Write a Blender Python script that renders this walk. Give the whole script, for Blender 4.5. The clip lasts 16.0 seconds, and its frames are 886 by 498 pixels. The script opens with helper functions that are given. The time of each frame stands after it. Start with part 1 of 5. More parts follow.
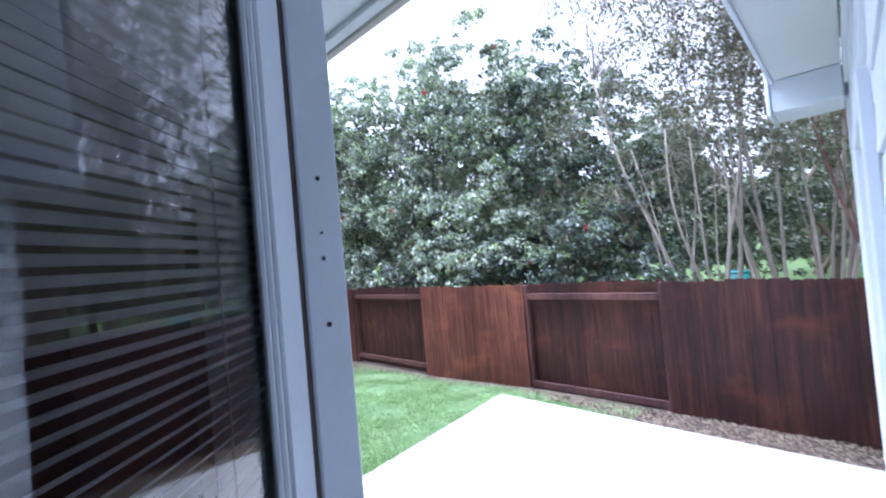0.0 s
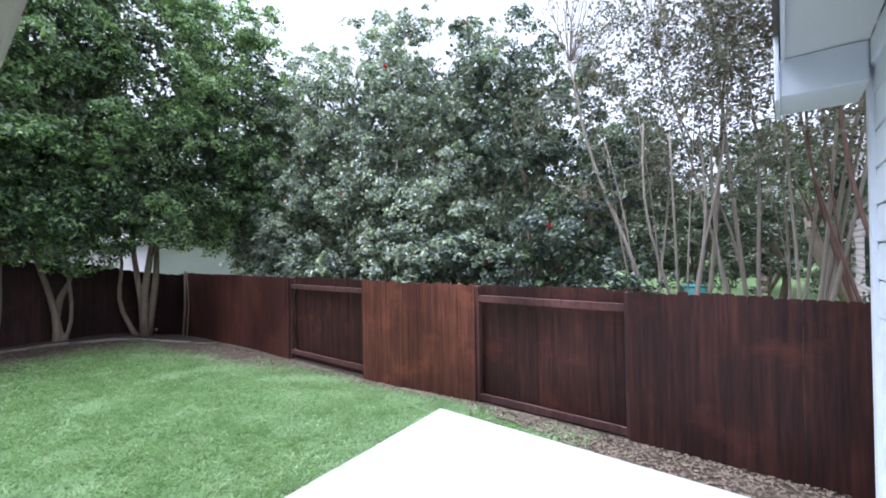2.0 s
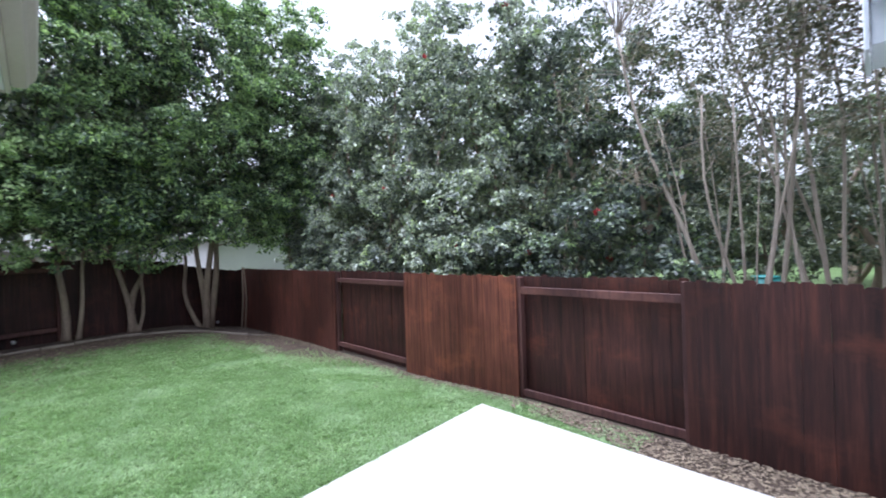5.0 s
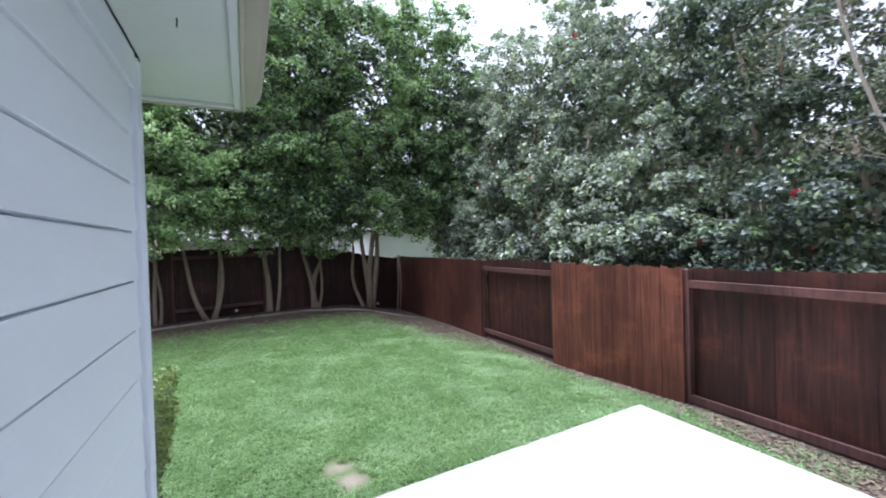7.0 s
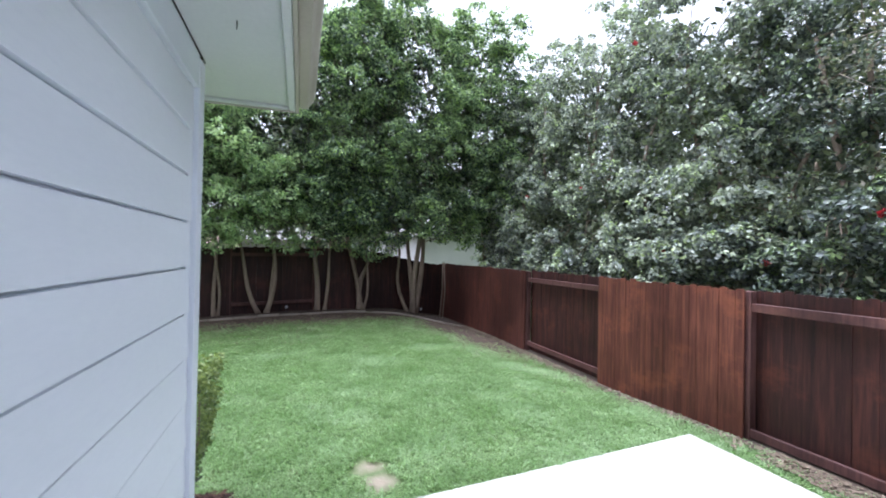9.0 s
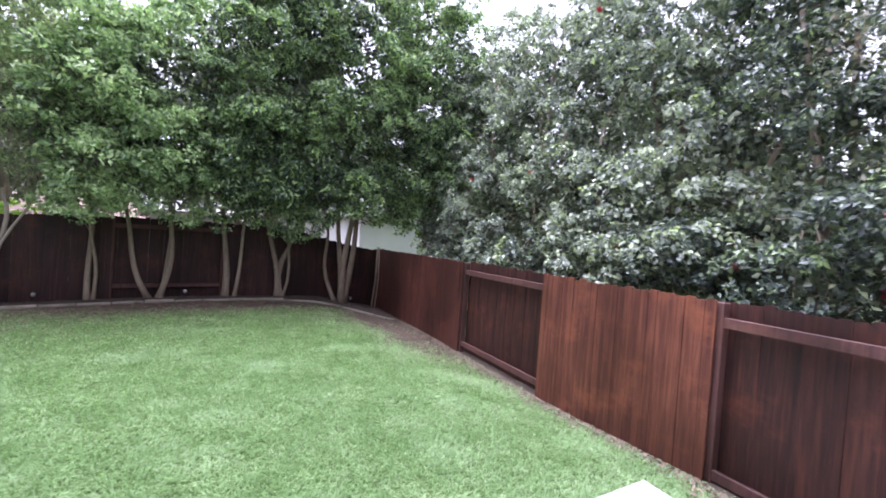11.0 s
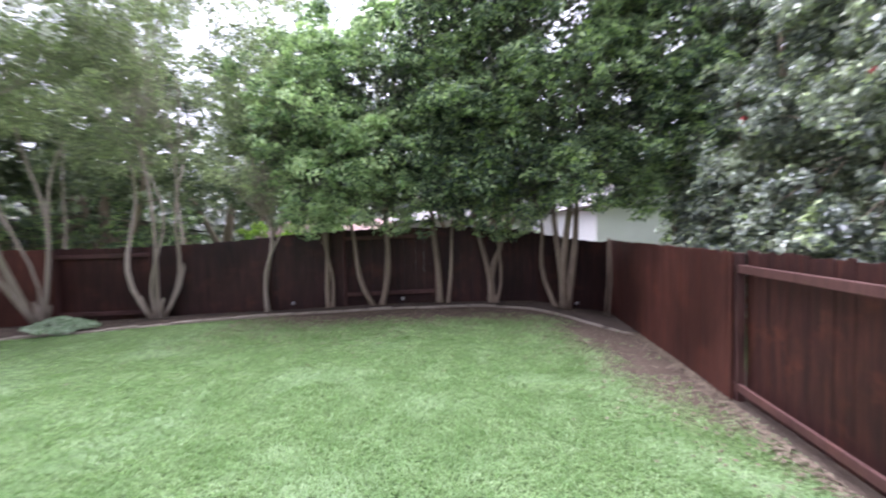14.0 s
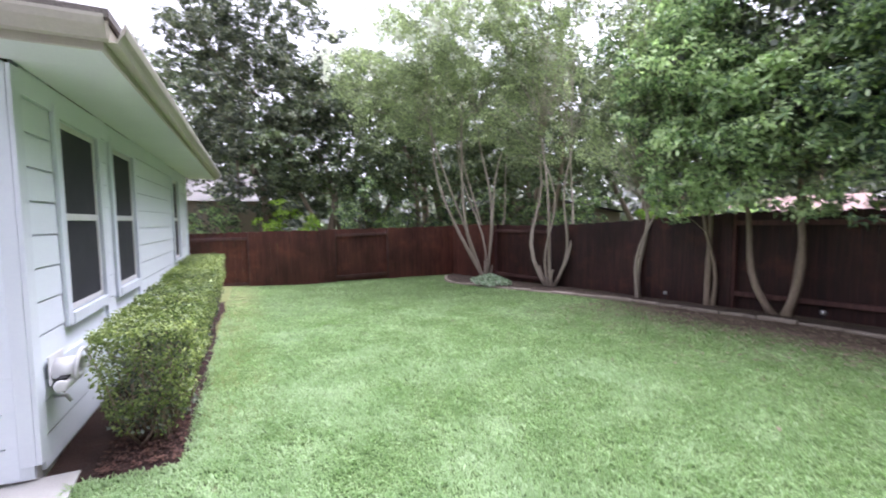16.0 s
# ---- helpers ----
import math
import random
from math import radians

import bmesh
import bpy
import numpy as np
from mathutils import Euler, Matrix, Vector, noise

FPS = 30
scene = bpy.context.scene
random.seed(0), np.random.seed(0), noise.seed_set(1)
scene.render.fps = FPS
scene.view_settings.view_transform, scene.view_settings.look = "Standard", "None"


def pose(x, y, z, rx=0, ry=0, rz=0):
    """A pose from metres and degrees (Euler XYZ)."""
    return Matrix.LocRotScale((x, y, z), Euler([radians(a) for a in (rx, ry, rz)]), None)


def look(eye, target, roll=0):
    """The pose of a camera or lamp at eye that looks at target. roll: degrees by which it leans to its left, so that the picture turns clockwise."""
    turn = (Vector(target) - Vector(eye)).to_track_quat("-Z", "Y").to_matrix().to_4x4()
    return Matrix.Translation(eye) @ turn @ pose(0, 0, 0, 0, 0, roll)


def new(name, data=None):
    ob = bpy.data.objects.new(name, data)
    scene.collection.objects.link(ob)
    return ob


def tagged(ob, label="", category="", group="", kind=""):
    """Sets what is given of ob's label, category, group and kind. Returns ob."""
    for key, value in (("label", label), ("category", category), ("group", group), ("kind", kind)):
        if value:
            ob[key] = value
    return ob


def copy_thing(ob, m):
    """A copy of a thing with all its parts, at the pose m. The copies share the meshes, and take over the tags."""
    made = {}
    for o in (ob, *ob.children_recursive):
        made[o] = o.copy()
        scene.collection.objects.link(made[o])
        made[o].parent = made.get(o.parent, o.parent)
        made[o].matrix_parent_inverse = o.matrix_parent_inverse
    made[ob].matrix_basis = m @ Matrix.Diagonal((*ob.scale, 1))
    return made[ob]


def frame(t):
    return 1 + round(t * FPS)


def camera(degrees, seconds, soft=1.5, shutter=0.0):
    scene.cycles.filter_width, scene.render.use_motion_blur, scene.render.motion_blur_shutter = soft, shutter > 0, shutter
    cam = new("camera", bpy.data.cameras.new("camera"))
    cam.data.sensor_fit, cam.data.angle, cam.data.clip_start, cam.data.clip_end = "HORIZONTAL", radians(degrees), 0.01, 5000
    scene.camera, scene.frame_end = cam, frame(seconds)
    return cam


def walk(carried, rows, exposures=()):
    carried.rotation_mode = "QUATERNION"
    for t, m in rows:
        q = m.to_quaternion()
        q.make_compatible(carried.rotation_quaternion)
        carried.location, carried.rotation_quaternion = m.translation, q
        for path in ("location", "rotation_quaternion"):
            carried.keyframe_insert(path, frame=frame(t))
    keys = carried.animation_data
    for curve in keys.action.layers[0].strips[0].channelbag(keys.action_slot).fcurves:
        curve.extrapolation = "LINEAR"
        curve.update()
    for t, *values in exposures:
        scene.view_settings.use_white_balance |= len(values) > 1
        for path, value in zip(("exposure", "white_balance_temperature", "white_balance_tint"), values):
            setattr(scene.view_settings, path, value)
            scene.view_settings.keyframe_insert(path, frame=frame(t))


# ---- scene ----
cam = camera(93.0, 16.0, soft=1.8, shutter=0.5)
PATH = [
    (0, (0.090, 0.018, 1.982), (-1.2860, 1.4398, 2.0229), -5.12),
    (0.5, (0.020, 0.165, 1.986), (-1.4400, 1.5012, 2.1404), -4.09),
    (1, (-0.089, 0.343, 1.978), (-1.5884, 1.6615, 2.1002), -0.68),
    (1.5, (-0.222, 0.560, 1.961), (-1.5911, 2.0170, 2.0171), -0.62),
    (2, (-0.299, 0.771, 1.912), (-1.5588, 2.3242, 1.9267), -1.03),
    (2.5, (-0.303, 0.953, 1.866), (-1.5643, 2.5046, 1.8953), -0.62),
    (3, (-0.284, 1.028, 1.910), (-1.5545, 2.5721, 1.9436), -1.54),
    (3.2, (-0.278, 1.015, 1.899), (-1.5383, 2.5675, 1.9354), -1.63),
    (5.5, (-0.303, 0.986, 1.850), (-1.8471, 2.2565, 1.8359), -2.32),
    (6, (-0.295, 0.952, 1.842), (-1.9591, 2.0618, 1.8299), -2.51),
    (6.5, (-0.307, 0.926, 1.832), (-2.0655, 1.8788, 1.8130), -2.13),
    (7, (-0.344, 0.895, 1.824), (-2.1545, 1.7436, 1.7980), -1.69),
    (7.5, (-0.357, 0.873, 1.820), (-2.2106, 1.6219, 1.7871), -1.20),
    (8, (-0.338, 0.863, 1.815), (-2.2112, 1.5629, 1.7928), -1.38),
    (8.5, (-0.329, 0.887, 1.829), (-2.2147, 1.5527, 1.8432), -0.39),
    (9, (-0.354, 0.955, 1.787), (-2.2484, 1.5964, 1.8065), 1.16),
    (9.5, (-0.539, 1.109, 1.772), (-2.3752, 1.8980, 1.7065), 1.65),
    (9.7, (-0.638, 1.172, 1.798), (-2.4408, 2.0382, 1.8121), 2.36),
    (12, (-1.988, 2.066, 1.800), (-3.8030, 2.9035, 1.7238), 4.56),
    (12.5, (-2.354, 2.194, 1.864), (-4.2259, 2.8950, 1.8110), 2.03),
    (13, (-2.666, 2.451, 1.839), (-4.6261, 2.8440, 1.7862), 3.28),
    (13.5, (-2.953, 2.699, 1.793), (-4.9504, 2.7508, 1.6990), 2.00),
    (14, (-3.119, 2.936, 1.764), (-5.0970, 2.6527, 1.6789), -1.50),
    (14.5, (-3.267, 3.477, 1.726), (-5.0424, 2.5699, 1.5631), -1.15),
    (15, (-3.493, 3.655, 1.748), (-4.9616, 2.3111, 1.5591), 2.02),
    (15.5, (-3.993, 3.946, 1.765), (-5.0943, 2.2894, 1.5573), -0.46),
    (16, (-4.369, 4.091, 1.774), (-5.1971, 2.2758, 1.6312), -0.58),
]
walk(cam, [(t, look(eye, target, roll)) for t, eye, target, roll in PATH],
     exposures=[(0.0, 1.92, 5000, 20), (1.0, 1.65, 5150, 17), (1.8, 1.42, 5300, 17), (3.2, 1.42, 5350, 22), (5.5, 1.38, 5400, 17), (9.0, 1.50, 5500, 18), (12.0, 1.87, 5600, 31), (14.5, 1.88, 5700, 26), (16.0, 1.92, 5750, 27)])

# ---- daylight under a bright overcast sky ----
world = bpy.data.worlds.new("overcast")
scene.world = world
world.use_nodes = True
wn, wl = world.node_tree.nodes, world.node_tree.links
sky = wn.new("ShaderNodeTexSky")
sky.sky_type = "NISHITA"
sky.sun_disc = False
sky.sun_elevation, sky.sun_rotation = radians(74), radians(234)
sky.air_density, sky.dust_density, sky.ozone_density = 1.0, 4.0, 1.0
pale = wn.new("ShaderNodeHueSaturation")
pale.inputs["Saturation"].default_value = 0.05
wl.new(sky.outputs[0], pale.inputs["Color"])
wl.new(pale.outputs[0], wn["Background"].inputs["Color"])
wn["Background"].inputs["Strength"].default_value = 0.15

sun = new("sun", bpy.data.lights.new("sun", "SUN"))
sun.data.energy, sun.data.angle, sun.data.color = 1.6, radians(60), (1.0, 0.97, 0.92)
sun.matrix_world = look((0, 0, 0), (0.22, 0.16, -0.96))


# ---- materials ----
def material(name, rough=0.7, metal=0.0, spec=0.5):
    m = bpy.data.materials.new(name)
    m.use_nodes = True
    b = m.node_tree.nodes["Principled BSDF"]
    b.inputs["Roughness"].default_value, b.inputs["Metallic"].default_value = rough, metal
    b.inputs["Specular IOR Level"].default_value = spec
    return m, m.node_tree.nodes, m.node_tree.links, b


def ramp(n, *stops):
    r = n.new("ShaderNodeValToRGB")
    while len(r.color_ramp.elements) < len(stops):
        r.color_ramp.elements.new(0.5)
    for e, (p, c) in zip(r.color_ramp.elements, stops):
        e.position, e.color = p, (*c, 1)
    return r


def grain(n, l, scale, stretch=(1, 1, 1), detail=4.0, where="Object", rough=0.6):
    co, mp, ns = n.new("ShaderNodeTexCoord"), n.new("ShaderNodeMapping"), n.new("ShaderNodeTexNoise")
    mp.inputs["Scale"].default_value = stretch
    ns.inputs["Scale"].default_value, ns.inputs["Detail"].default_value = scale, detail
    ns.inputs["Roughness"].default_value = rough
    if where == "World":
        geo = n.new("ShaderNodeNewGeometry")
        l.new(geo.outputs["Position"], mp.inputs["Vector"])
    else:
        l.new(co.outputs[where], mp.inputs["Vector"])
    l.new(mp.outputs[0], ns.inputs["Vector"])
    return ns


def mix(n, l, a, b, fac, mode="MIX"):
    m = n.new("ShaderNodeMix")
    m.data_type, m.blend_type = "RGBA", mode
    for socket, v in ((m.inputs[6], a), (m.inputs[7], b), (m.inputs[0], fac)):
        if isinstance(v, tuple):
            socket.default_value = (*v, 1)
        elif isinstance(v, float):
            socket.default_value = v
        else:
            l.new(v, socket)
    return m.outputs[2]


def bump(n, l, b, height, strength=0.3, dist=0.01):
    k = n.new("ShaderNodeBump")
    k.inputs["Strength"].default_value, k.inputs["Distance"].default_value = strength, dist
    l.new(height, k.inputs["Height"])
    l.new(k.outputs[0], b.inputs["Normal"])


def two_scale(name, lo, hi, scale, fine, rough=0.7, stretch=(1, 1, 1), depth=0.3, dist=0.01, where="World", spec=0.4, metal=0.0):
    """A surface whose colour wanders between two tones, coarsely and finely, with a fine relief."""
    m, n, l, b = material(name, rough, metal, spec)
    a, f = grain(n, l, scale, stretch, 4, where), grain(n, l, fine, stretch, 3, where)
    r = ramp(n, (0.3, lo), (0.7, hi))
    l.new(mix(n, l, a.outputs[0], f.outputs[0], 0.4), r.inputs[0])
    l.new(r.outputs[0], b.inputs["Base Color"])
    bump(n, l, b, f.outputs[0], depth, dist)
    return m


def wood_stain(name, dark, mid, red):
    """Stained fence boards: each board has its own tone, with streaks down the grain and weather stains."""
    m, n, l, b = material(name, 0.62, 0.0, 0.3)
    info = n.new("ShaderNodeObjectInfo")
    streak = grain(n, l, 9, (3.0, 3.0, 0.16), 5, "World", 0.65)
    patch = grain(n, l, 0.8, (1, 1, 0.7), 3, "World")
    fine = grain(n, l, 60, (2.5, 2.5, 0.06), 3, "World")
    tone = n.new("ShaderNodeMath")
    tone.operation = "MULTIPLY_ADD"
    l.new(info.outputs["Random"], tone.inputs[0])
    tone.inputs[1].default_value = 0.11
    l.new(streak.outputs[0], tone.inputs[2])
    r = ramp(n, (0.32, dark), (0.53, mid), (0.83, red))
    l.new(tone.outputs[0], r.inputs[0])
    stain = ramp(n, (0.38, (0.45, 0.42, 0.42)), (0.62, (1.0, 1.0, 1.0)))
    l.new(patch.outputs[0], stain.inputs[0])
    worn, warm = grain(n, l, 1.3, (1, 1, 1.4), 5, "World", 0.7), ramp(n, (0.54, (0, 0, 0)), (0.74, (0.75, 0.75, 0.75)))
    l.new(worn.outputs[0], warm.inputs[0])
    reddened = mix(n, l, r.outputs[0], (red[0] * 1.25, red[1] * 1.15, red[2]), warm.outputs[0])
    l.new(mix(n, l, reddened, stain.outputs[0], 0.9, "MULTIPLY"), b.inputs["Base Color"])
    bump(n, l, b, fine.outputs[0], 0.35, 0.004)
    return m


def foliage(name, deep, mid, light, rough=0.38, through_light=0.3, spec=0.5, each=0.55, broad=0.9, sprig=None):
    """Leaves: each leaf takes its own green, and lets some light through; sprigs of fresher growth stand out in patches."""
    m, n, l, b = material(name, rough, 0.0, spec)
    geo = n.new("ShaderNodeNewGeometry")
    big = grain(n, l, broad, (1, 1, 1), 3, "World")
    add = n.new("ShaderNodeMath")
    add.operation = "MULTIPLY_ADD"
    l.new(geo.outputs["Random Per Island"], add.inputs[0])
    add.inputs[1].default_value = each
    l.new(big.outputs[0], add.inputs[2])
    r = ramp(n, (0.40, deep), (0.68, mid), (0.96, light))
    l.new(add.outputs[0], r.inputs[0])
    tone = r.outputs[0]
    if sprig:
        young, pick, share = grain(n, l, 2.4, (1, 1, 1), 3, "World"), n.new("ShaderNodeMath"), ramp(n, (0.76, (0, 0, 0)), (0.98, (0.9, 0.9, 0.9)))
        pick.operation = "MULTIPLY_ADD"
        l.new(geo.outputs["Random Per Island"], pick.inputs[0])
        pick.inputs[1].default_value = 0.42
        l.new(young.outputs[0], pick.inputs[2])
        l.new(pick.outputs[0], share.inputs[0])
        tone = mix(n, l, tone, mix(n, l, tone, sprig, 1.0, "MULTIPLY"), share.outputs[0])
    l.new(tone, b.inputs["Base Color"])
    t, s = n.new("ShaderNodeBsdfTranslucent"), n.new("ShaderNodeMixShader")
    brighter = mix(n, l, tone, (1.0, 1.18, 0.58), 0.6, "MULTIPLY")
    l.new(brighter, t.inputs["Color"])
    s.inputs[0].default_value = through_light
    l.new(b.outputs[0], s.inputs[1])
    l.new(t.outputs[0], s.inputs[2])
    l.new(s.outputs[0], n["Material Output"].inputs["Surface"])
    return m


M_FENCE = wood_stain("fence_stain", (0.018, 0.009, 0.009), (0.048, 0.018, 0.015), (0.120, 0.041, 0.027))
M_FENCE_RED = wood_stain("fence_stain_red", (0.072, 0.024, 0.017), (0.130, 0.044, 0.029), (0.25, 0.090, 0.052))
# darkest stain puts the tree canopy's shade into the west fence's colour
M_FENCE_SHADE = wood_stain("fence_stain_shade", (0.013, 0.008, 0.009), (0.032, 0.014, 0.013), (0.078, 0.029, 0.022))
M_FENCE_MID = wood_stain("fence_stain_mid", (0.048, 0.017, 0.014), (0.098, 0.034, 0.025), (0.165, 0.056, 0.037))
# rail stain is lightened to hold the top rail's lit look
M_RAIL = wood_stain("rail_stain", (0.060, 0.028, 0.026), (0.105, 0.050, 0.045), (0.16, 0.075, 0.062))
M_SIDING = two_scale("siding_paint", (0.75, 0.80, 0.865), (0.81, 0.855, 0.91), 1.2, 45, 0.55, (0.4, 0.4, 1.6), 0.12, 0.003)
M_TRIM = two_scale("trim_paint", (0.70, 0.75, 0.82), (0.77, 0.81, 0.86), 2.0, 60, 0.5, depth=0.08, dist=0.002)
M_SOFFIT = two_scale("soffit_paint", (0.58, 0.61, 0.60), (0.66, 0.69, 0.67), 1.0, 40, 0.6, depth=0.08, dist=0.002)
M_FASCIA = two_scale("fascia_paint", (0.40, 0.375, 0.31), (0.50, 0.47, 0.40), 1.5, 50, 0.5, depth=0.1, dist=0.002)
M_CONCRETE = two_scale("pale_concrete", (0.36, 0.345, 0.32), (0.48, 0.47, 0.445), 1.3, 70, 0.85, depth=0.25, dist=0.003)
M_FOUNDATION = two_scale("foundation_concrete", (0.42, 0.41, 0.39), (0.55, 0.54, 0.52), 3, 60, 0.9, depth=0.4, dist=0.004)
M_EDGING = two_scale("edging_concrete", (0.20, 0.165, 0.13), (0.36, 0.31, 0.26), 4, 60, 0.9, depth=0.6, dist=0.01)
M_SOIL = two_scale("soil", (0.040, 0.028, 0.021), (0.105, 0.075, 0.055), 3.0, 40, 0.95, depth=1.0, dist=0.03)
M_MULCH = two_scale("mulch", (0.020, 0.011, 0.009), (0.070, 0.034, 0.025), 3.0, 55, 0.95, depth=1.0, dist=0.03)
M_BARK = two_scale("bark", (0.15, 0.112, 0.082), (0.36, 0.285, 0.215), 3.0, 26, 0.85, (1, 1, 0.35), 0.6, 0.01)
M_BARK_PALE = two_scale("pale_bark", (0.25, 0.205, 0.165), (0.45, 0.385, 0.32), 3.0, 30, 0.75, (1, 1, 0.3), 0.4, 0.008)
M_BARK_RED = two_scale("red_bark", (0.12, 0.06, 0.045), (0.25, 0.15, 0.12), 3.0, 30, 0.8, (1, 1, 0.3), 0.5, 0.008)
M_SHINGLE = two_scale("roof_shingles", (0.11, 0.10, 0.09), (0.22, 0.20, 0.18), 2.0, 35, 0.9, depth=0.8, dist=0.02)
M_PINK_ROOF = two_scale("pink_roof", (0.24, 0.155, 0.14), (0.33, 0.22, 0.20), 1.0, 20, 0.9, depth=0.6, dist=0.02)
M_GREY_ROOF = two_scale("grey_roof", (0.20, 0.19, 0.18), (0.30, 0.285, 0.275), 1.0, 20, 0.9, depth=0.6, dist=0.02)
M_WHITE_WALL = two_scale("white_wall", (0.66, 0.66, 0.65), (0.78, 0.78, 0.77), 1.0, 25, 0.7, depth=0.1, dist=0.003)
M_TAN_WALL = two_scale("tan_wall", (0.25, 0.20, 0.16), (0.34, 0.28, 0.22), 1.0, 25, 0.8, depth=0.2, dist=0.004)
# room walls and floor are coloured near black to read as unlit
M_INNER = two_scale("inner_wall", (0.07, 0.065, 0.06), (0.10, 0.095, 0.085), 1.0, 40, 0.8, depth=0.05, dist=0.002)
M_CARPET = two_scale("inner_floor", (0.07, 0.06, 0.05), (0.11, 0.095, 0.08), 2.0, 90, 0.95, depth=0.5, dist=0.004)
M_METAL = two_scale("dark_metal", (0.015, 0.015, 0.017), (0.04, 0.04, 0.042), 6, 60, 0.45, depth=0.1, dist=0.002, metal=0.6)
M_STEEL = two_scale("galvanised_steel", (0.50, 0.51, 0.52), (0.66, 0.67, 0.68), 8, 80, 0.38, depth=0.1, dist=0.002, metal=0.9)
M_HOSE = two_scale("white_plastic", (0.60, 0.60, 0.60), (0.74, 0.74, 0.74), 8, 80, 0.4, depth=0.05, dist=0.002)
M_BLIND = two_scale("blind_slat", (0.30, 0.30, 0.32), (0.38, 0.38, 0.40), 4, 50, 0.45, depth=0.05, dist=0.001)
M_SCREEN = two_scale("insect_screen", (0.026, 0.027, 0.034), (0.045, 0.046, 0.055), 5, 300, 0.7, depth=0.2, dist=0.002)
M_LITTER = two_scale("dry_leaf", (0.080, 0.056, 0.040), (0.30, 0.24, 0.17), 8, 60, 0.85, depth=0.3, dist=0.004)
M_CHIP = two_scale("wood_chip", (0.045, 0.022, 0.017), (0.16, 0.085, 0.060), 8, 60, 0.9, depth=0.3, dist=0.004)
M_GAP_FILL = two_scale("weatherstrip", (0.075, 0.055, 0.048), (0.13, 0.10, 0.088), 5, 60, 0.7, depth=0.1, dist=0.002)
M_RED_PETAL = two_scale("red_petal", (0.35, 0.02, 0.03), (0.50, 0.06, 0.06), 8, 60, 0.5, depth=0.2, dist=0.004)
M_TEAL = two_scale("teal_plastic", (0.02, 0.16, 0.16), (0.04, 0.22, 0.21), 4, 40, 0.5, depth=0.05, dist=0.002)
M_HOSTA = foliage("hosta_leaf", (0.16, 0.26, 0.13), (0.28, 0.38, 0.24), (0.45, 0.52, 0.40), 0.5, 0.2)
# pale grey in the mid and light tones carries sky sheen as colour
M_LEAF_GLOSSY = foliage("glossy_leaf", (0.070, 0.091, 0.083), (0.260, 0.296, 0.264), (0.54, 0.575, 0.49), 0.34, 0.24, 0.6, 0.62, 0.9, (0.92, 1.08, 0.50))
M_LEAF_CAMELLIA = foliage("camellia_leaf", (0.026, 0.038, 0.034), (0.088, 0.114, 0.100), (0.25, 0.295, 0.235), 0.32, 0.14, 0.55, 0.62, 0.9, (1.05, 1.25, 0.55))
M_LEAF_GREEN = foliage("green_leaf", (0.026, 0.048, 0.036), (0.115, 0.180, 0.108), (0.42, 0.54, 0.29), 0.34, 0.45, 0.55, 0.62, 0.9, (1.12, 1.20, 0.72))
M_PETAL = foliage("white_petal", (0.66, 0.66, 0.60), (0.76, 0.76, 0.72), (0.84, 0.84, 0.82), 0.6, 0.35, 0.3)
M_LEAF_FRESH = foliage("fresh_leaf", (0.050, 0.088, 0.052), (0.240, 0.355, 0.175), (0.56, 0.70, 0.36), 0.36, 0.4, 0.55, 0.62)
M_LEAF_SPRAY = foliage("spray_leaf", (0.125, 0.140, 0.098), (0.250, 0.285, 0.190), (0.50, 0.58, 0.33), 0.5, 0.55, 0.4)
M_LEAF_MYRTLE = foliage("myrtle_leaf", (0.090, 0.095, 0.075), (0.150, 0.160, 0.110), (0.26, 0.23, 0.17), 0.5, 0.35, 0.4)
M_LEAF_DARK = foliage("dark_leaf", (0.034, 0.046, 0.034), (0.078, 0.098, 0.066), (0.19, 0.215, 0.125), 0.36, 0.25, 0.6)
M_LEAF_OAK = foliage("oak_leaf", (0.050, 0.074, 0.046), (0.115, 0.150, 0.090), (0.23, 0.28, 0.15), 0.42, 0.35, 0.5)
M_LEAF_LIME = foliage("lime_leaf", (0.14, 0.26, 0.03), (0.26, 0.42, 0.05), (0.38, 0.52, 0.10), 0.45, 0.35, 0.4)
M_LEAF_BOX = foliage("box_leaf", (0.060, 0.095, 0.032), (0.180, 0.245, 0.072), (0.40, 0.47, 0.15), 0.42, 0.3, 0.5, 0.42)
M_BLADE = foliage("grass_blade", (0.200, 0.318, 0.124), (0.258, 0.388, 0.166), (0.40, 0.52, 0.29), 0.42, 0.45, 0.4, 0.42, 2.2)


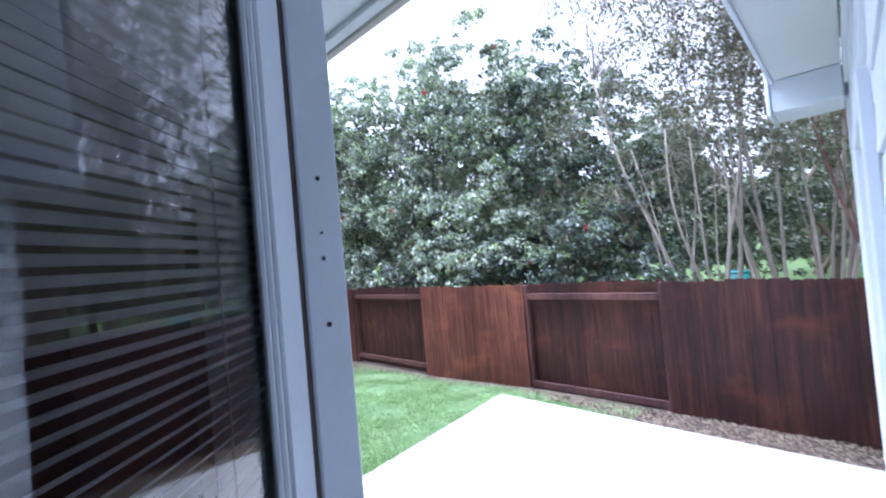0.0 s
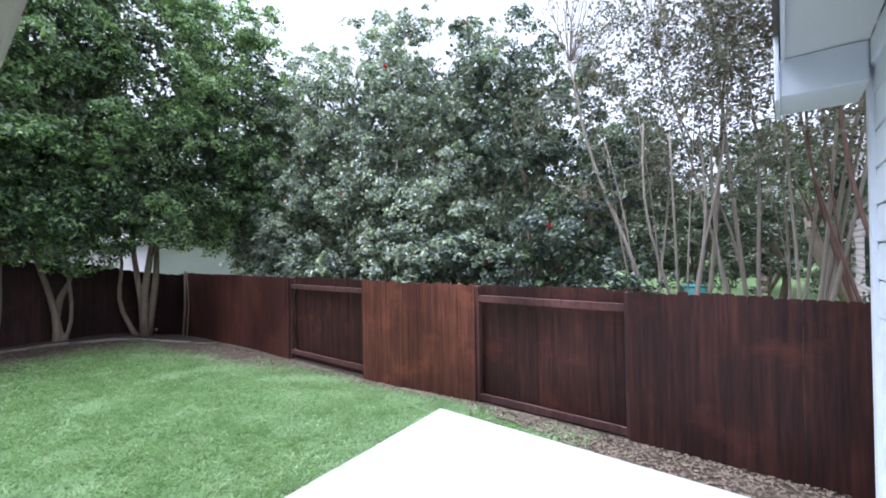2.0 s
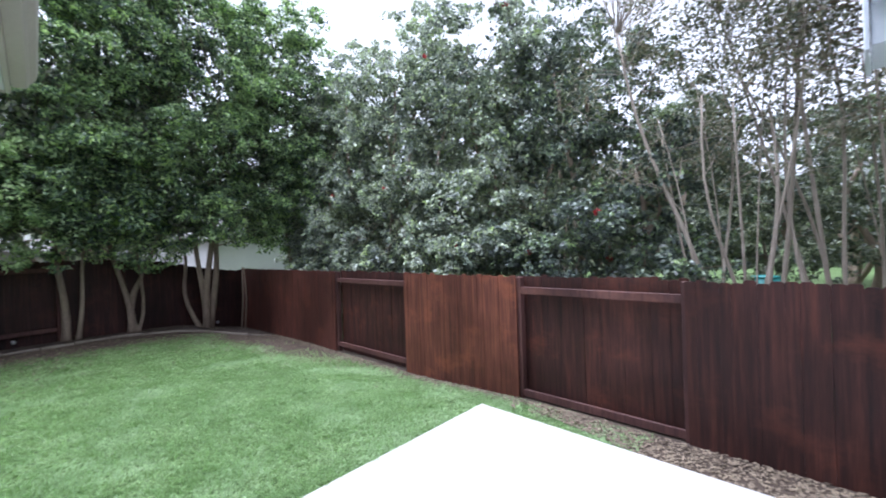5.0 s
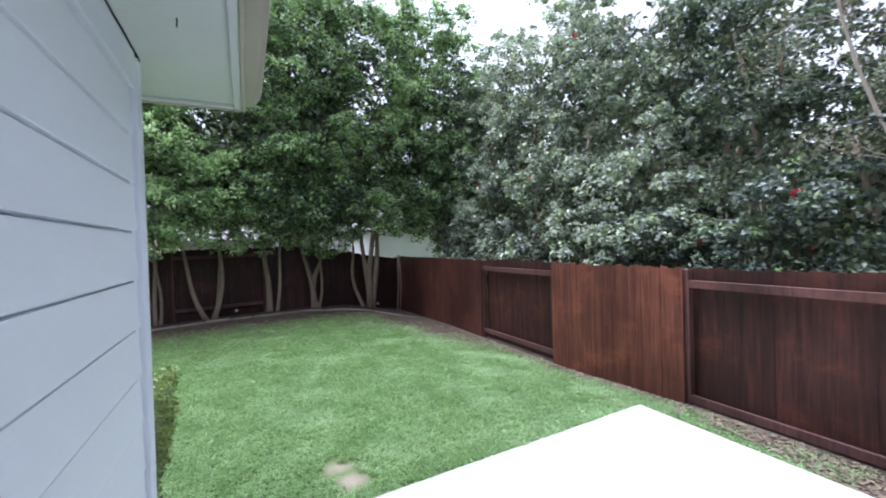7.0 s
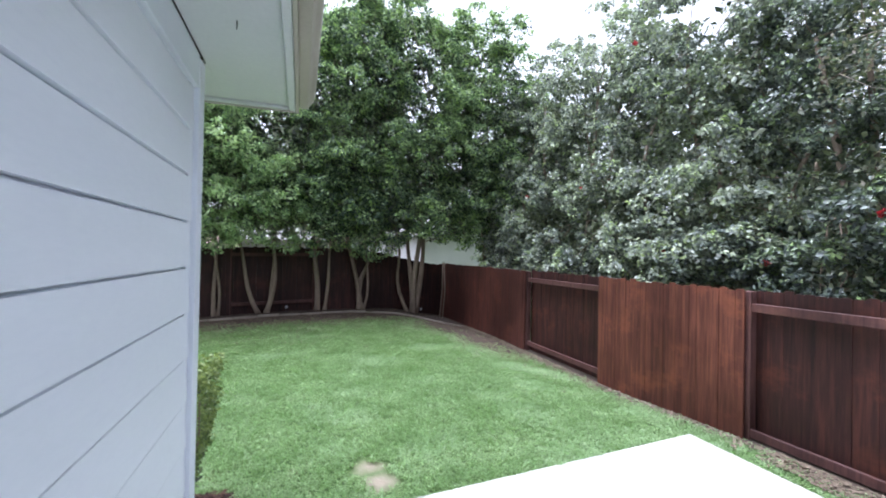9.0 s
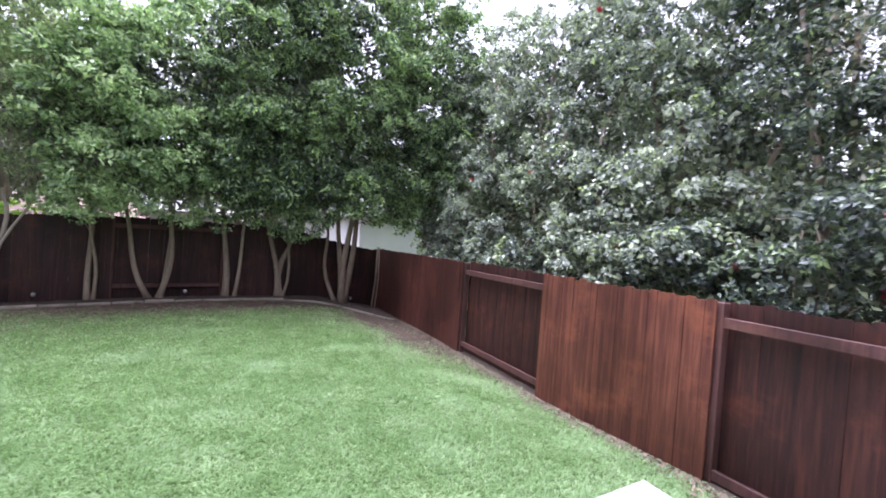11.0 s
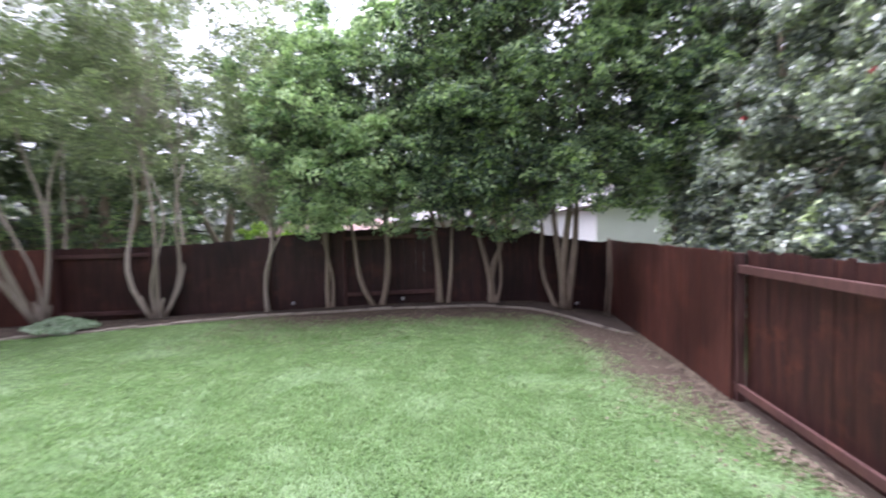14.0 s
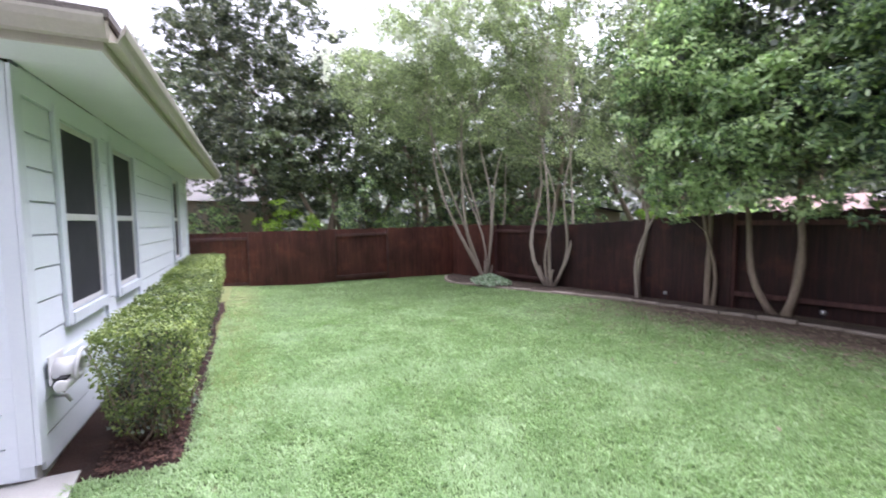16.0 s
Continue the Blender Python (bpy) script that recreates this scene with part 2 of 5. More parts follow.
def lawn_material():
    """Turf that thins to bare brown soil under the trees and along the fence, and has a worn patch by the patio."""
    m, n, l, b = material("lawn", 0.9, 0.0, 0.2)
    a, f, w = grain(n, l, 0.7, (1, 1, 1), 4, "World"), grain(n, l, 30, (1, 1, 1), 4, "World"), grain(n, l, 2.2, (1, 1, 1), 6, "World", 0.75)
    r = ramp(n, (0.32, (0.070, 0.110, 0.036)), (0.55, (0.100, 0.150, 0.054)), (0.75, (0.140, 0.195, 0.078)))
    l.new(mix(n, l, a.outputs[0], f.outputs[0], 0.5), r.inputs[0])
    geo = n.new("ShaderNodeNewGeometry")

    def along(direction, lo, hi):
        dot, mr = n.new("ShaderNodeVectorMath"), n.new("ShaderNodeMapRange")
        dot.operation = "DOT_PRODUCT"
        l.new(geo.outputs["Position"], dot.inputs[0])
        dot.inputs[1].default_value = direction
        mr.interpolation_type = "SMOOTHSTEP"
        l.new(dot.outputs["Value"], mr.inputs["Value"])
        mr.inputs["From Min"].default_value, mr.inputs["From Max"].default_value = lo, hi
        return mr.outputs["Result"]

    def op(kind, p, q):
        k = n.new("ShaderNodeMath")
        k.operation = kind
        for i, v in enumerate((p, q)):
            if isinstance(v, float):
                k.inputs[i].default_value = v
            else:
                l.new(v, k.inputs[i])
        return k.outputs[0]
    west = op("MULTIPLY", along((-1.0, -0.16, 0.0), 9.9, 11.9), along((0.0, 1.0, 0.0), -4.0, -0.5))
    corner = op("MULTIPLY", along((-0.24, 1.0, 0.0), 5.5, 7.4), along((-1.0, 0.0, 0.0), 5.0, 8.5))
    strip = along((0.0, 1.0, 0.0), 5.12, 5.48)
    bare = op("MULTIPLY", op("MAXIMUM", op("MAXIMUM", west, corner), strip), along((0.0, -1.0, 0.0), -6.6, -5.9))
    spots = None
    for x, y, reach, strength in ((-3.92, 1.53, 0.26, 0.72), (-3.66, 1.58, 0.28, 0.80), (-4.05, 0.92, 0.22, 0.45)):
        spot, away = n.new("ShaderNodeVectorMath"), n.new("ShaderNodeMapRange")
        spot.operation = "DISTANCE"
        l.new(geo.outputs["Position"], spot.inputs[0])
        spot.inputs[1].default_value = (x, y, -0.04)
        l.new(spot.outputs["Value"], away.inputs["Value"])
        away.inputs["From Min"].default_value, away.inputs["From Max"].default_value = 0.02, reach
        away.inputs["To Min"].default_value, away.inputs["To Max"].default_value = strength, 0.0
        spots = away.outputs[0] if spots is None else op("MAXIMUM", spots, away.outputs[0])
    ragged = op("MULTIPLY", op("SUBTRACT", w.outputs[0], 0.5), 2.6)
    cover = n.new("ShaderNodeMapRange")
    l.new(op("ADD", op("MULTIPLY", bare, 1.5), ragged), cover.inputs["Value"])
    cover.inputs["From Min"].default_value, cover.inputs["From Max"].default_value = 0.35, 1.15
    worn = n.new("ShaderNodeMapRange")
    l.new(op("ADD", spots, op("MULTIPLY", ragged, 0.35)), worn.inputs["Value"])
    worn.inputs["From Min"].default_value, worn.inputs["From Max"].default_value = 0.30, 0.75
    earth = ramp(n, (0.35, (0.055, 0.040, 0.029)), (0.65, (0.135, 0.100, 0.074)))
    l.new(f.outputs[0], earth.inputs[0])
    col = mix(n, l, r.outputs[0], earth.outputs[0], op("MULTIPLY", cover.outputs[0], op("MINIMUM", op("MULTIPLY", bare, 4.0), 1.0)))
    col = mix(n, l, col, (0.26, 0.22, 0.165), worn.outputs[0])
    rim = op("MULTIPLY", op("MULTIPLY", along((1.0, 0.0, 0.0), -4.75, -4.05), along((0.0, -1.0, 0.0), -0.6, 0.3)), op("MULTIPLY", w.outputs[0], 0.9))
    col = mix(n, l, col, (0.29, 0.27, 0.115), rim)
    l.new(col, b.inputs["Base Color"])
    bump(n, l, b, f.outputs[0], 0.5, 0.015)
    return m


M_LAWN = lawn_material()


def glass_material():
    m, n, l, b = material("pane_glass", 0.02, 0.0, 0.5)
    b.inputs["Base Color"].default_value = (0.93, 0.95, 0.95, 1)
    b.inputs["Transmission Weight"].default_value, b.inputs["IOR"].default_value = 1.0, 1.5
    return m


M_GLASS = glass_material()


def brick_material():
    m, n, l, b = material("far_brick", 0.9, 0.0, 0.2)
    co, br = n.new("ShaderNodeNewGeometry"), n.new("ShaderNodeTexBrick")
    mp = n.new("ShaderNodeMapping")
    mp.inputs["Rotation"].default_value = (radians(90), 0, 0)
    l.new(co.outputs["Position"], mp.inputs["Vector"])
    l.new(mp.outputs[0], br.inputs["Vector"])
    br.inputs["Scale"].default_value = 1.0
    br.inputs["Brick Width"].default_value, br.inputs["Row Height"].default_value, br.inputs["Mortar Size"].default_value = 0.22, 0.08, 0.012
    br.inputs["Color1"].default_value, br.inputs["Color2"].default_value, br.inputs["Mortar"].default_value = (0.42, 0.28, 0.25, 1), (0.55, 0.42, 0.39, 1), (0.60, 0.57, 0.55, 1)
    l.new(br.outputs["Color"], b.inputs["Base Color"])
    return m


M_BRICK = brick_material()


# ---- mesh helpers ----
def mesh_of(name, verts, faces, mat, smooth=False):
    me = bpy.data.meshes.new(name)
    me.from_pydata([tuple(v) for v in verts], [], [tuple(f) for f in faces])
    me.materials.append(mat)
    if smooth:
        me.polygons.foreach_set("use_smooth", [True] * len(me.polygons))
    me.update()
    return me


def thing(name, x=0, y=0, z=0, rz=0, label="", category="", group="", kind=""):
    ob = new(name)
    ob.empty_display_size = 0.1
    ob.matrix_basis = pose(x, y, z, 0, 0, rz)
    return tagged(ob, label, category, group, kind)


def part(name, me, parent=None, label="", m=None):
    """One mesh object, under a thing or a part."""
    ob = new(name, me)
    if m is not None:
        ob.matrix_basis = m
    if parent is not None:
        ob.parent = parent
    return tagged(ob, label)


def block(x0, x1, y0, y1, z0, z1, mat, bevel=0.004, name="block"):
    """A box between the given planes with slightly rounded edges."""
    bm = bmesh.new()
    bmesh.ops.create_cube(bm, size=1)
    for v in bm.verts:
        v.co = ((x0 + x1) / 2 + v.co.x * (x1 - x0), (y0 + y1) / 2 + v.co.y * (y1 - y0), (z0 + z1) / 2 + v.co.z * (z1 - z0))
    if bevel:
        bmesh.ops.bevel(bm, geom=bm.edges[:], offset=min(bevel, 0.4 * min(x1 - x0, y1 - y0, z1 - z0)), segments=1, affect="EDGES")
    me = bpy.data.meshes.new(name)
    bm.to_mesh(me)
    bm.free()
    me.materials.append(mat)
    return me


def prism(outline, z0, z1, mat, name="prism"):
    """A flat outline in x and y, drawn up from z0 to z1."""
    n = len(outline)
    verts = [(x, y, z0) for x, y in outline] + [(x, y, z1) for x, y in outline]
    faces = [tuple(range(n - 1, -1, -1)), tuple(range(n, 2 * n))] + [(i, (i + 1) % n, n + (i + 1) % n, n + i) for i in range(n)]
    return mesh_of(name, verts, faces, mat)


def tube(points, radii, sides=7, base=0):
    """Verts and faces of a tapered tube along points."""
    verts, faces = [], []
    pts = [Vector(p) for p in points]
    for i, p in enumerate(pts):
        d = (pts[min(i + 1, len(pts) - 1)] - pts[max(i - 1, 0)]).normalized()
        a = d.cross(Vector((0.31, 0.95, 0.02))).normalized()
        c = d.cross(a)
        for k in range(sides):
            w = 2 * math.pi * k / sides
            verts.append(p + radii[i] * (math.cos(w) * a + math.sin(w) * c))
    for i in range(len(pts) - 1):
        for k in range(sides):
            k2 = (k + 1) % sides
            faces.append((base + i * sides + k, base + i * sides + k2, base + (i + 1) * sides + k2, base + (i + 1) * sides + k))
    faces.append(tuple(base + (len(pts) - 1) * sides + k for k in range(sides)))
    faces.append(tuple(base + k for k in range(sides - 1, -1, -1)))
    return verts, faces


def tubes(name, runs, mat, sides=7):
    verts, faces = [], []
    for pts, radii in runs:
        v, f = tube(pts, radii, sides, len(verts))
        verts += v
        faces += f
    return mesh_of(name, verts, faces, mat, True)


def leaves(name, centre, outward, length, width, mat, rng, droop=0.25, spread=0.75):
    """A mesh of many single folded leaves, one at each centre, facing roughly outward and up."""
    n = len(centre)
    nor = outward * 0.55 + np.array([0, 0, 0.55]) + rng.normal(0, spread, (n, 3))
    nor /= np.linalg.norm(nor, axis=1)[:, None] + 1e-9
    way = rng.normal(0, 1, (n, 3)) + outward * 0.5 - np.array([0, 0, droop])
    way -= (way * nor).sum(1)[:, None] * nor
    way /= np.linalg.norm(way, axis=1)[:, None] + 1e-9
    side = np.cross(nor, way)
    ln = (length * rng.uniform(0.6, 1.25, n))[:, None]
    wd = (width * rng.uniform(0.7, 1.2, n))[:, None]
    v = np.empty((n, 4, 3))
    v[:, 0] = centre - way * ln * 0.5
    v[:, 1] = centre + side * wd * 0.5 + nor * wd * 0.15
    v[:, 2] = centre + way * ln * 0.5 - nor * ln * 0.08
    v[:, 3] = centre - side * wd * 0.5 + nor * wd * 0.15
    return tri_mesh(name, v.reshape(-1, 3), (np.arange(n)[:, None, None] * 4 + np.array([[0, 1, 2], [0, 2, 3]])).reshape(-1, 3), mat)


def tri_mesh(name, verts, tris, mat):
    me = bpy.data.meshes.new(name)
    me.vertices.add(len(verts))
    me.vertices.foreach_set("co", np.ascontiguousarray(verts, dtype=np.float32).ravel())
    me.loops.add(len(tris) * 3)
    me.loops.foreach_set("vertex_index", np.ascontiguousarray(tris, dtype=np.int32).ravel())
    me.polygons.add(len(tris))
    me.polygons.foreach_set("loop_start", np.arange(0, len(tris) * 3, 3, dtype=np.int32))
    me.materials.append(mat)
    me.update(calc_edges=True)
    me.validate()
    return me


def ease(a, b, v):
    t = min(1.0, max(0.0, (v - a) / (b - a)))
    return t * t * (3 - 2 * t)


def ground_z(x, y):
    """The lie of the land: level by the house, lower along the north fence, a slight rise under the west trees."""
    z = -0.03
    z -= ease(3.4, 5.6, y) * (0.10 + 0.10 * ease(-3.0, -6.0, x) + 0.10 * ease(-9.0, -13.5, x))
    z += 0.09 * ease(-8.5, -12.0, x) * math.exp(-((y - 1.0) / 3.0) ** 2)
    z -= 0.15 * ease(-3.0, -9.0, y) * ease(-2, -6, x)
    return z


NW, SW = Vector((-13.80, 5.62)), Vector((-10.90, -9.33))


def west_x(y):
    return NW.x + (y - NW.y) * (SW.x - NW.x) / (SW.y - NW.y)


# ---- ground ----
def ground():
    xs = sorted(set([-400, -200, -100, -60, -40, -30, -24, -20, -17] + [round(-15 + 0.3 * i, 2) for i in range(0, 61)] + [5, 8, 12, 20, 40, 100, 400]))
    ys = sorted(set([-400, -150, -70, -40, -25, -18, -14] + [round(-11 + 0.3 * i, 2) for i in range(0, 68)] + [11, 13, 16, 20, 30, 45, 80, 200, 400]))
    verts = [(x, y, ground_z(x, y) + 0.012 * noise.noise((x * 0.9, y * 0.9, 0))) for y in ys for x in xs]
    w = len(xs)
    faces = [(j * w + i, j * w + i + 1, (j + 1) * w + i + 1, (j + 1) * w + i) for j in range(len(ys) - 1) for i in range(w - 1)]
    ob = part("ground", mesh_of("ground", verts, faces, M_LAWN, True))
    tagged(ob, "mown green lawn and surrounding land", "lawn", kind="structure")


ground()

patio = part("patio", prism([(-3.60, 4.74), (-3.19, 0.36), (0.16, 0.36), (0.16, 4.72)], -0.14, 0.0, M_CONCRETE, "patio"))
tagged(patio, "pale concrete patio slab beside the lawn", "patio", kind="structure")


def sheet(name, outline, lift, mat, label, category, step=0.22):
    """A thin bed of soil that follows the land inside an outline, with a ragged rim."""
    xs, ys = [p[0] for p in outline], [p[1] for p in outline]

    def inside(x, y):
        hit = False
        for (ax, ay), (bx, by) in zip(outline, outline[1:] + outline[:1]):
            if (ay > y) != (by > y) and x < (bx - ax) * (y - ay) / (by - ay) + ax:
                hit = not hit
        return hit
    verts, faces, at = [], [], {}
    nx, ny = int((max(xs) - min(xs)) / step) + 2, int((max(ys) - min(ys)) / step) + 2
    for j in range(ny):
        for i in range(nx):
            x, y = min(xs) + i * step, min(ys) + j * step
            if not inside(x + step / 2, y + step / 2):
                continue
            f = []
            for a, c in ((0, 0), (1, 0), (1, 1), (0, 1)):
                key = (i + a, j + c)
                if key not in at:
                    px, py = min(xs) + key[0] * step, min(ys) + key[1] * step
                    wob = noise.noise((px * 1.7, py * 1.7, 3.0))
                    at[key] = len(verts)
                    verts.append((px + 0.08 * wob, py + 0.08 * noise.noise((px * 1.7, py * 1.7, 9.0)), ground_z(px, py) + lift + 0.012 * wob))
                f.append(at[key])
            faces.append(tuple(f))
    ob = part(name, mesh_of(name, verts, faces, mat, True))
    return tagged(ob, label, category, kind="structure")


EDGE = [(-11.25, 5.30), (-11.85, 4.45), (-12.40, 3.40), (-12.52, 2.50), (-12.25, 1.00), (-11.95, -0.60), (-11.62, -2.20), (-11.05, -3.60), (-10.50, -4.90), (-10.10, -6.20), (-9.85, -7.10), (-9.95, -7.85), (-10.35, -8.70)]
sheet("soil_bed", EDGE + [(-10.80, -9.25), (-13.70, 5.56), (-11.35, 5.40)], 0.035, M_SOIL, "dark soil bed under the trees along the fence", "soil bed", 0.09)
sheet("fence_soil", [(-13.2, 5.36), (-7.2, 5.40), (-4.0, 5.38), (-2.7, 5.20), (-1.6, 4.78), (0.16, 4.70), (0.9, 4.72), (0.9, 5.80), (-13.2, 5.80)], 0.022, M_SOIL, "strip of brown soil and leaf litter beside the fence", "soil", 0.07)
sheet("hedge_soil", [(-2.95, 0.50), (-3.60, 0.58), (-3.80, 0.48), (-3.86, 0.1), (-3.80, -6.6), (-2.95, -6.6)], 0.010, M_MULCH, "reddish mulch bed under the clipped hedge", "mulch bed", 0.06)


def edging():
    """A low kerb of curved concrete blocks, butted end to end and settled unevenly along the bed's rim."""
    root = thing("bed_edging", label="curved weathered concrete edging round the tree bed", category="edging", kind="structure")
    rng = random.Random(31)
    run = [Vector((x, y, 0)) for x, y in EDGE]
    fine = []
    for i in range(len(run) - 1):
        p0, p1, p2, p3 = run[max(0, i - 1)], run[i], run[i + 1], run[min(len(run) - 1, i + 2)]
        for k in range(12):
            t = k / 12
            fine.append(0.5 * (2 * p1 + (p2 - p0) * t + (2 * p0 - 5 * p1 + 4 * p2 - p3) * t * t + (3 * p1 - p0 - 3 * p2 + p3) * t ** 3))
    fine.append(run[-1])
    prof = [(-0.05, -0.08), (-0.048, 0.035), (-0.03, 0.055), (0.03, 0.055), (0.048, 0.035), (0.05, -0.08)]
    k = len(prof)
    i = 0
    while i < len(fine) - 2:
        j, length = i, 0.0
        while j < len(fine) - 1 and length < 0.52:
            length += (fine[j + 1] - fine[j]).length
            j += 1
        pts = [fine[q] for q in range(i, j + 1)]
        pts[0], pts[-1] = pts[0].lerp(pts[1], 0.10), pts[-1].lerp(pts[-2], 0.10)
        sink, slide = rng.uniform(-0.02, 0.008), rng.uniform(-0.025, 0.025)
        verts = []
        for q, p in enumerate(pts):
            d = (pts[min(q + 1, len(pts) - 1)] - pts[max(q - 1, 0)]).normalized()
            for o, h in prof:
                worn = 0.008 * noise.noise((p.x * 5 + o * 30, p.y * 5, h * 30))
                verts.append((p.x - d.y * (o + slide + worn), p.y + d.x * (o + slide + worn), ground_z(p.x, p.y) + h + sink + worn))
        n = len(pts)
        faces = [(q * k + a, q * k + a + 1, (q + 1) * k + a + 1, (q + 1) * k + a) for q in range(n - 1) for a in range(k - 1)]
        faces += [tuple(range(k)), tuple((n - 1) * k + a for a in range(k - 1, -1, -1))]
        part("edging_block", mesh_of("edging_block", verts, faces, M_EDGING), root)
        i = j


edging()


# ---- fences ----
def picket_mesh(height, mat, name="picket"):
    """A dog-eared board, 90 mm wide."""
    w, d, c = 0.0472, 0.016, 0.015
    out = [(-w, 0), (w, 0), (w, height - c), (w - c, height), (-w + c, height), (-w, height - c)]
    verts = [(x, -d / 2, z) for x, z in out] + [(x, d / 2, z) for x, z in out]
    faces = [(0, 1, 2, 3, 4, 5), (11, 10, 9, 8, 7, 6)] + [(i, 6 + i, 6 + (i + 1) % 6, (i + 1) % 6) for i in range(6)]
    return mesh_of(name, verts, faces, mat)


PICKETS = {tone: [picket_mesh(h, mat) for h in (1.90, 1.915, 1.925)] for tone, mat in (("dark", M_FENCE), ("tree_shade", M_FENCE_SHADE), ("red", M_FENCE_RED), ("mid", M_FENCE_MID))}


def fence(name, start, bays, heading, red, label, top, out):
    """A fence of bays: in a facing bay the boards stand on the yard's side, in the others the posts and rails show.
    start: its first corner; heading: degrees of its run; out: +1 if the yard lies to the left of the run."""
    root = thing(name, start[0], start[1], 0, heading, label, "fence", kind="structure")
    rng = random.Random(len(label))
    post = block(-0.045, 0.045, -0.045, 0.045, -0.3, 1.68, M_RAIL, 0.006, "post")
    ends = [0.0]
    for faced, bay in bays:
        ends.append(ends[-1] + bay)
    for s in ends:
        part("post", post, root, m=pose(s, -0.03 * out, top(s) - 1.70, 0, 0, 0))
    for i, (faced, bay) in enumerate(bays):
        s0, s1 = ends[i], ends[i + 1]
        t0, t1 = top(s0), top(s1)
        y_board = (0.045 if faced else -0.115) * out
        y_rail = (0.014 if faced else -0.085) * out
        for drop in (0.19, 1.51):
            L = bay - 0.01
            me = block(0, L, -0.02, 0.02, -0.045, 0.045, M_RAIL, 0.005, "rail")
            r = part("rail", me, root, m=pose(s0 + 0.005, y_rail, t0 - drop, 0, -math.degrees(math.atan2(t1 - t0, bay)), 0))
            if not faced:
                r.matrix_basis = pose(s0 + 0.005, -0.012 * out, t0 - drop, 0, -math.degrees(math.atan2(t1 - t0, bay)), 0)
        n = math.ceil(bay / 0.0966)
        for k in range(n):
            s = s0 + (k + 0.5) * bay / n
            me = rng.choice(PICKETS[red.get(i, "dark")])
            part("picket", me, root, m=pose(s + rng.uniform(-0.0014, 0.0014), y_board + rng.uniform(-0.003, 0.003), top(s) - 1.915 + rng.uniform(-0.004, 0.004), rng.uniform(-0.15, 0.15), rng.uniform(-0.025, 0.025), rng.uniform(-0.6, 0.6)))
    return root


# north fence: bays run west from behind the wing
fence("fence_north", (0.56, 5.48), [(True, 2.15), (False, 1.965), (True, 2.30), (False, 2.30), (True, 2.74), (True, 2.74)], 180, {2: "red", 4: "mid", 5: "mid"}, "reddish-brown stained board fence with rails showing on alternate bays", lambda s: 1.475 - 0.002 * s, 1)
wl_len = (SW - NW).length
fence("fence_west", (NW.x, NW.y), [(k not in (2, 5), wl_len / 7) for k in range(7)], math.degrees(math.atan2(SW.y - NW.y, SW.x - NW.x)), {0: "tree_shade", 1: "tree_shade", 2: "tree_shade", 3: "tree_shade", 4: "tree_shade", 5: "dark", 6: "mid"}, "dark brown stained board fence behind the row of trees", lambda s: 1.41 + 0.45 * ease(0.1, 3.4, s) - 0.28 * ease(5.5, 11.0, s), 1)
fence("fence_south", (SW.x, SW.y), [(True, 2.40), (False, 1.75), (True, 2.45), (False, 1.80)], 0, {0: "mid", 1: "mid", 2: "mid", 3: "mid"}, "reddish-brown stained board fence across the yard's far end", lambda s: 1.53 - 0.012 * s, 1)


# ---- house ----
WALL_Y, WALL_X, WING_X, WING_Y, FAR_Y = 0.40, -2.98, 0.17, 4.70, -7.60
SOFFIT_Z, PITCH_Z, WING_Z = 2.82, 0.2375, 3.20
house = thing("house", 0, 0, 0, 0, "single-storey house with pale blue-grey lap siding", "house", kind="structure")


def lap_board(length, name="board"):
    """One lap board along +x, its front towards -y, proud at the foot."""
    h, t0, t1 = PITCH_Z - 0.013, 0.028, 0.021
    sec = [(0.004, 0), (-t0, 0), (-t0 - 0.001, 0.006), (-t1, h), (0.004, h)]
    verts = [(x, a, z) for x in (0, length) for a, z in sec]
    faces = [(4, 3, 2, 1, 0), (5, 6, 7, 8, 9)] + [(i, i + 1, 6 + i, 5 + i) for i in range(4)]
    return mesh_of(name, verts, faces, M_SIDING)


def siding(wall, origin, heading, length, z0, z1, holes=()):
    """Lap boards up a wall face from z0 to z1, cut round the holes (s0, s1, za, zb)."""
    z = z0
    while z < z1 - 0.03:
        runs = [(0.0, length)]
        for s0, s1, za, zb in holes:
            if z + PITCH_Z > za + 0.02 and z < zb - 0.02:
                runs = [r for a, c in runs for r in ((a, min(c, s0)), (max(a, s1), c)) if r[1] - r[0] > 0.02]
        for a, c in runs:
            d = pose(origin[0], origin[1], 0, 0, 0, heading) @ pose(a, 0, z)
            part("board", lap_board(c - a), wall, m=d)
        z += PITCH_Z


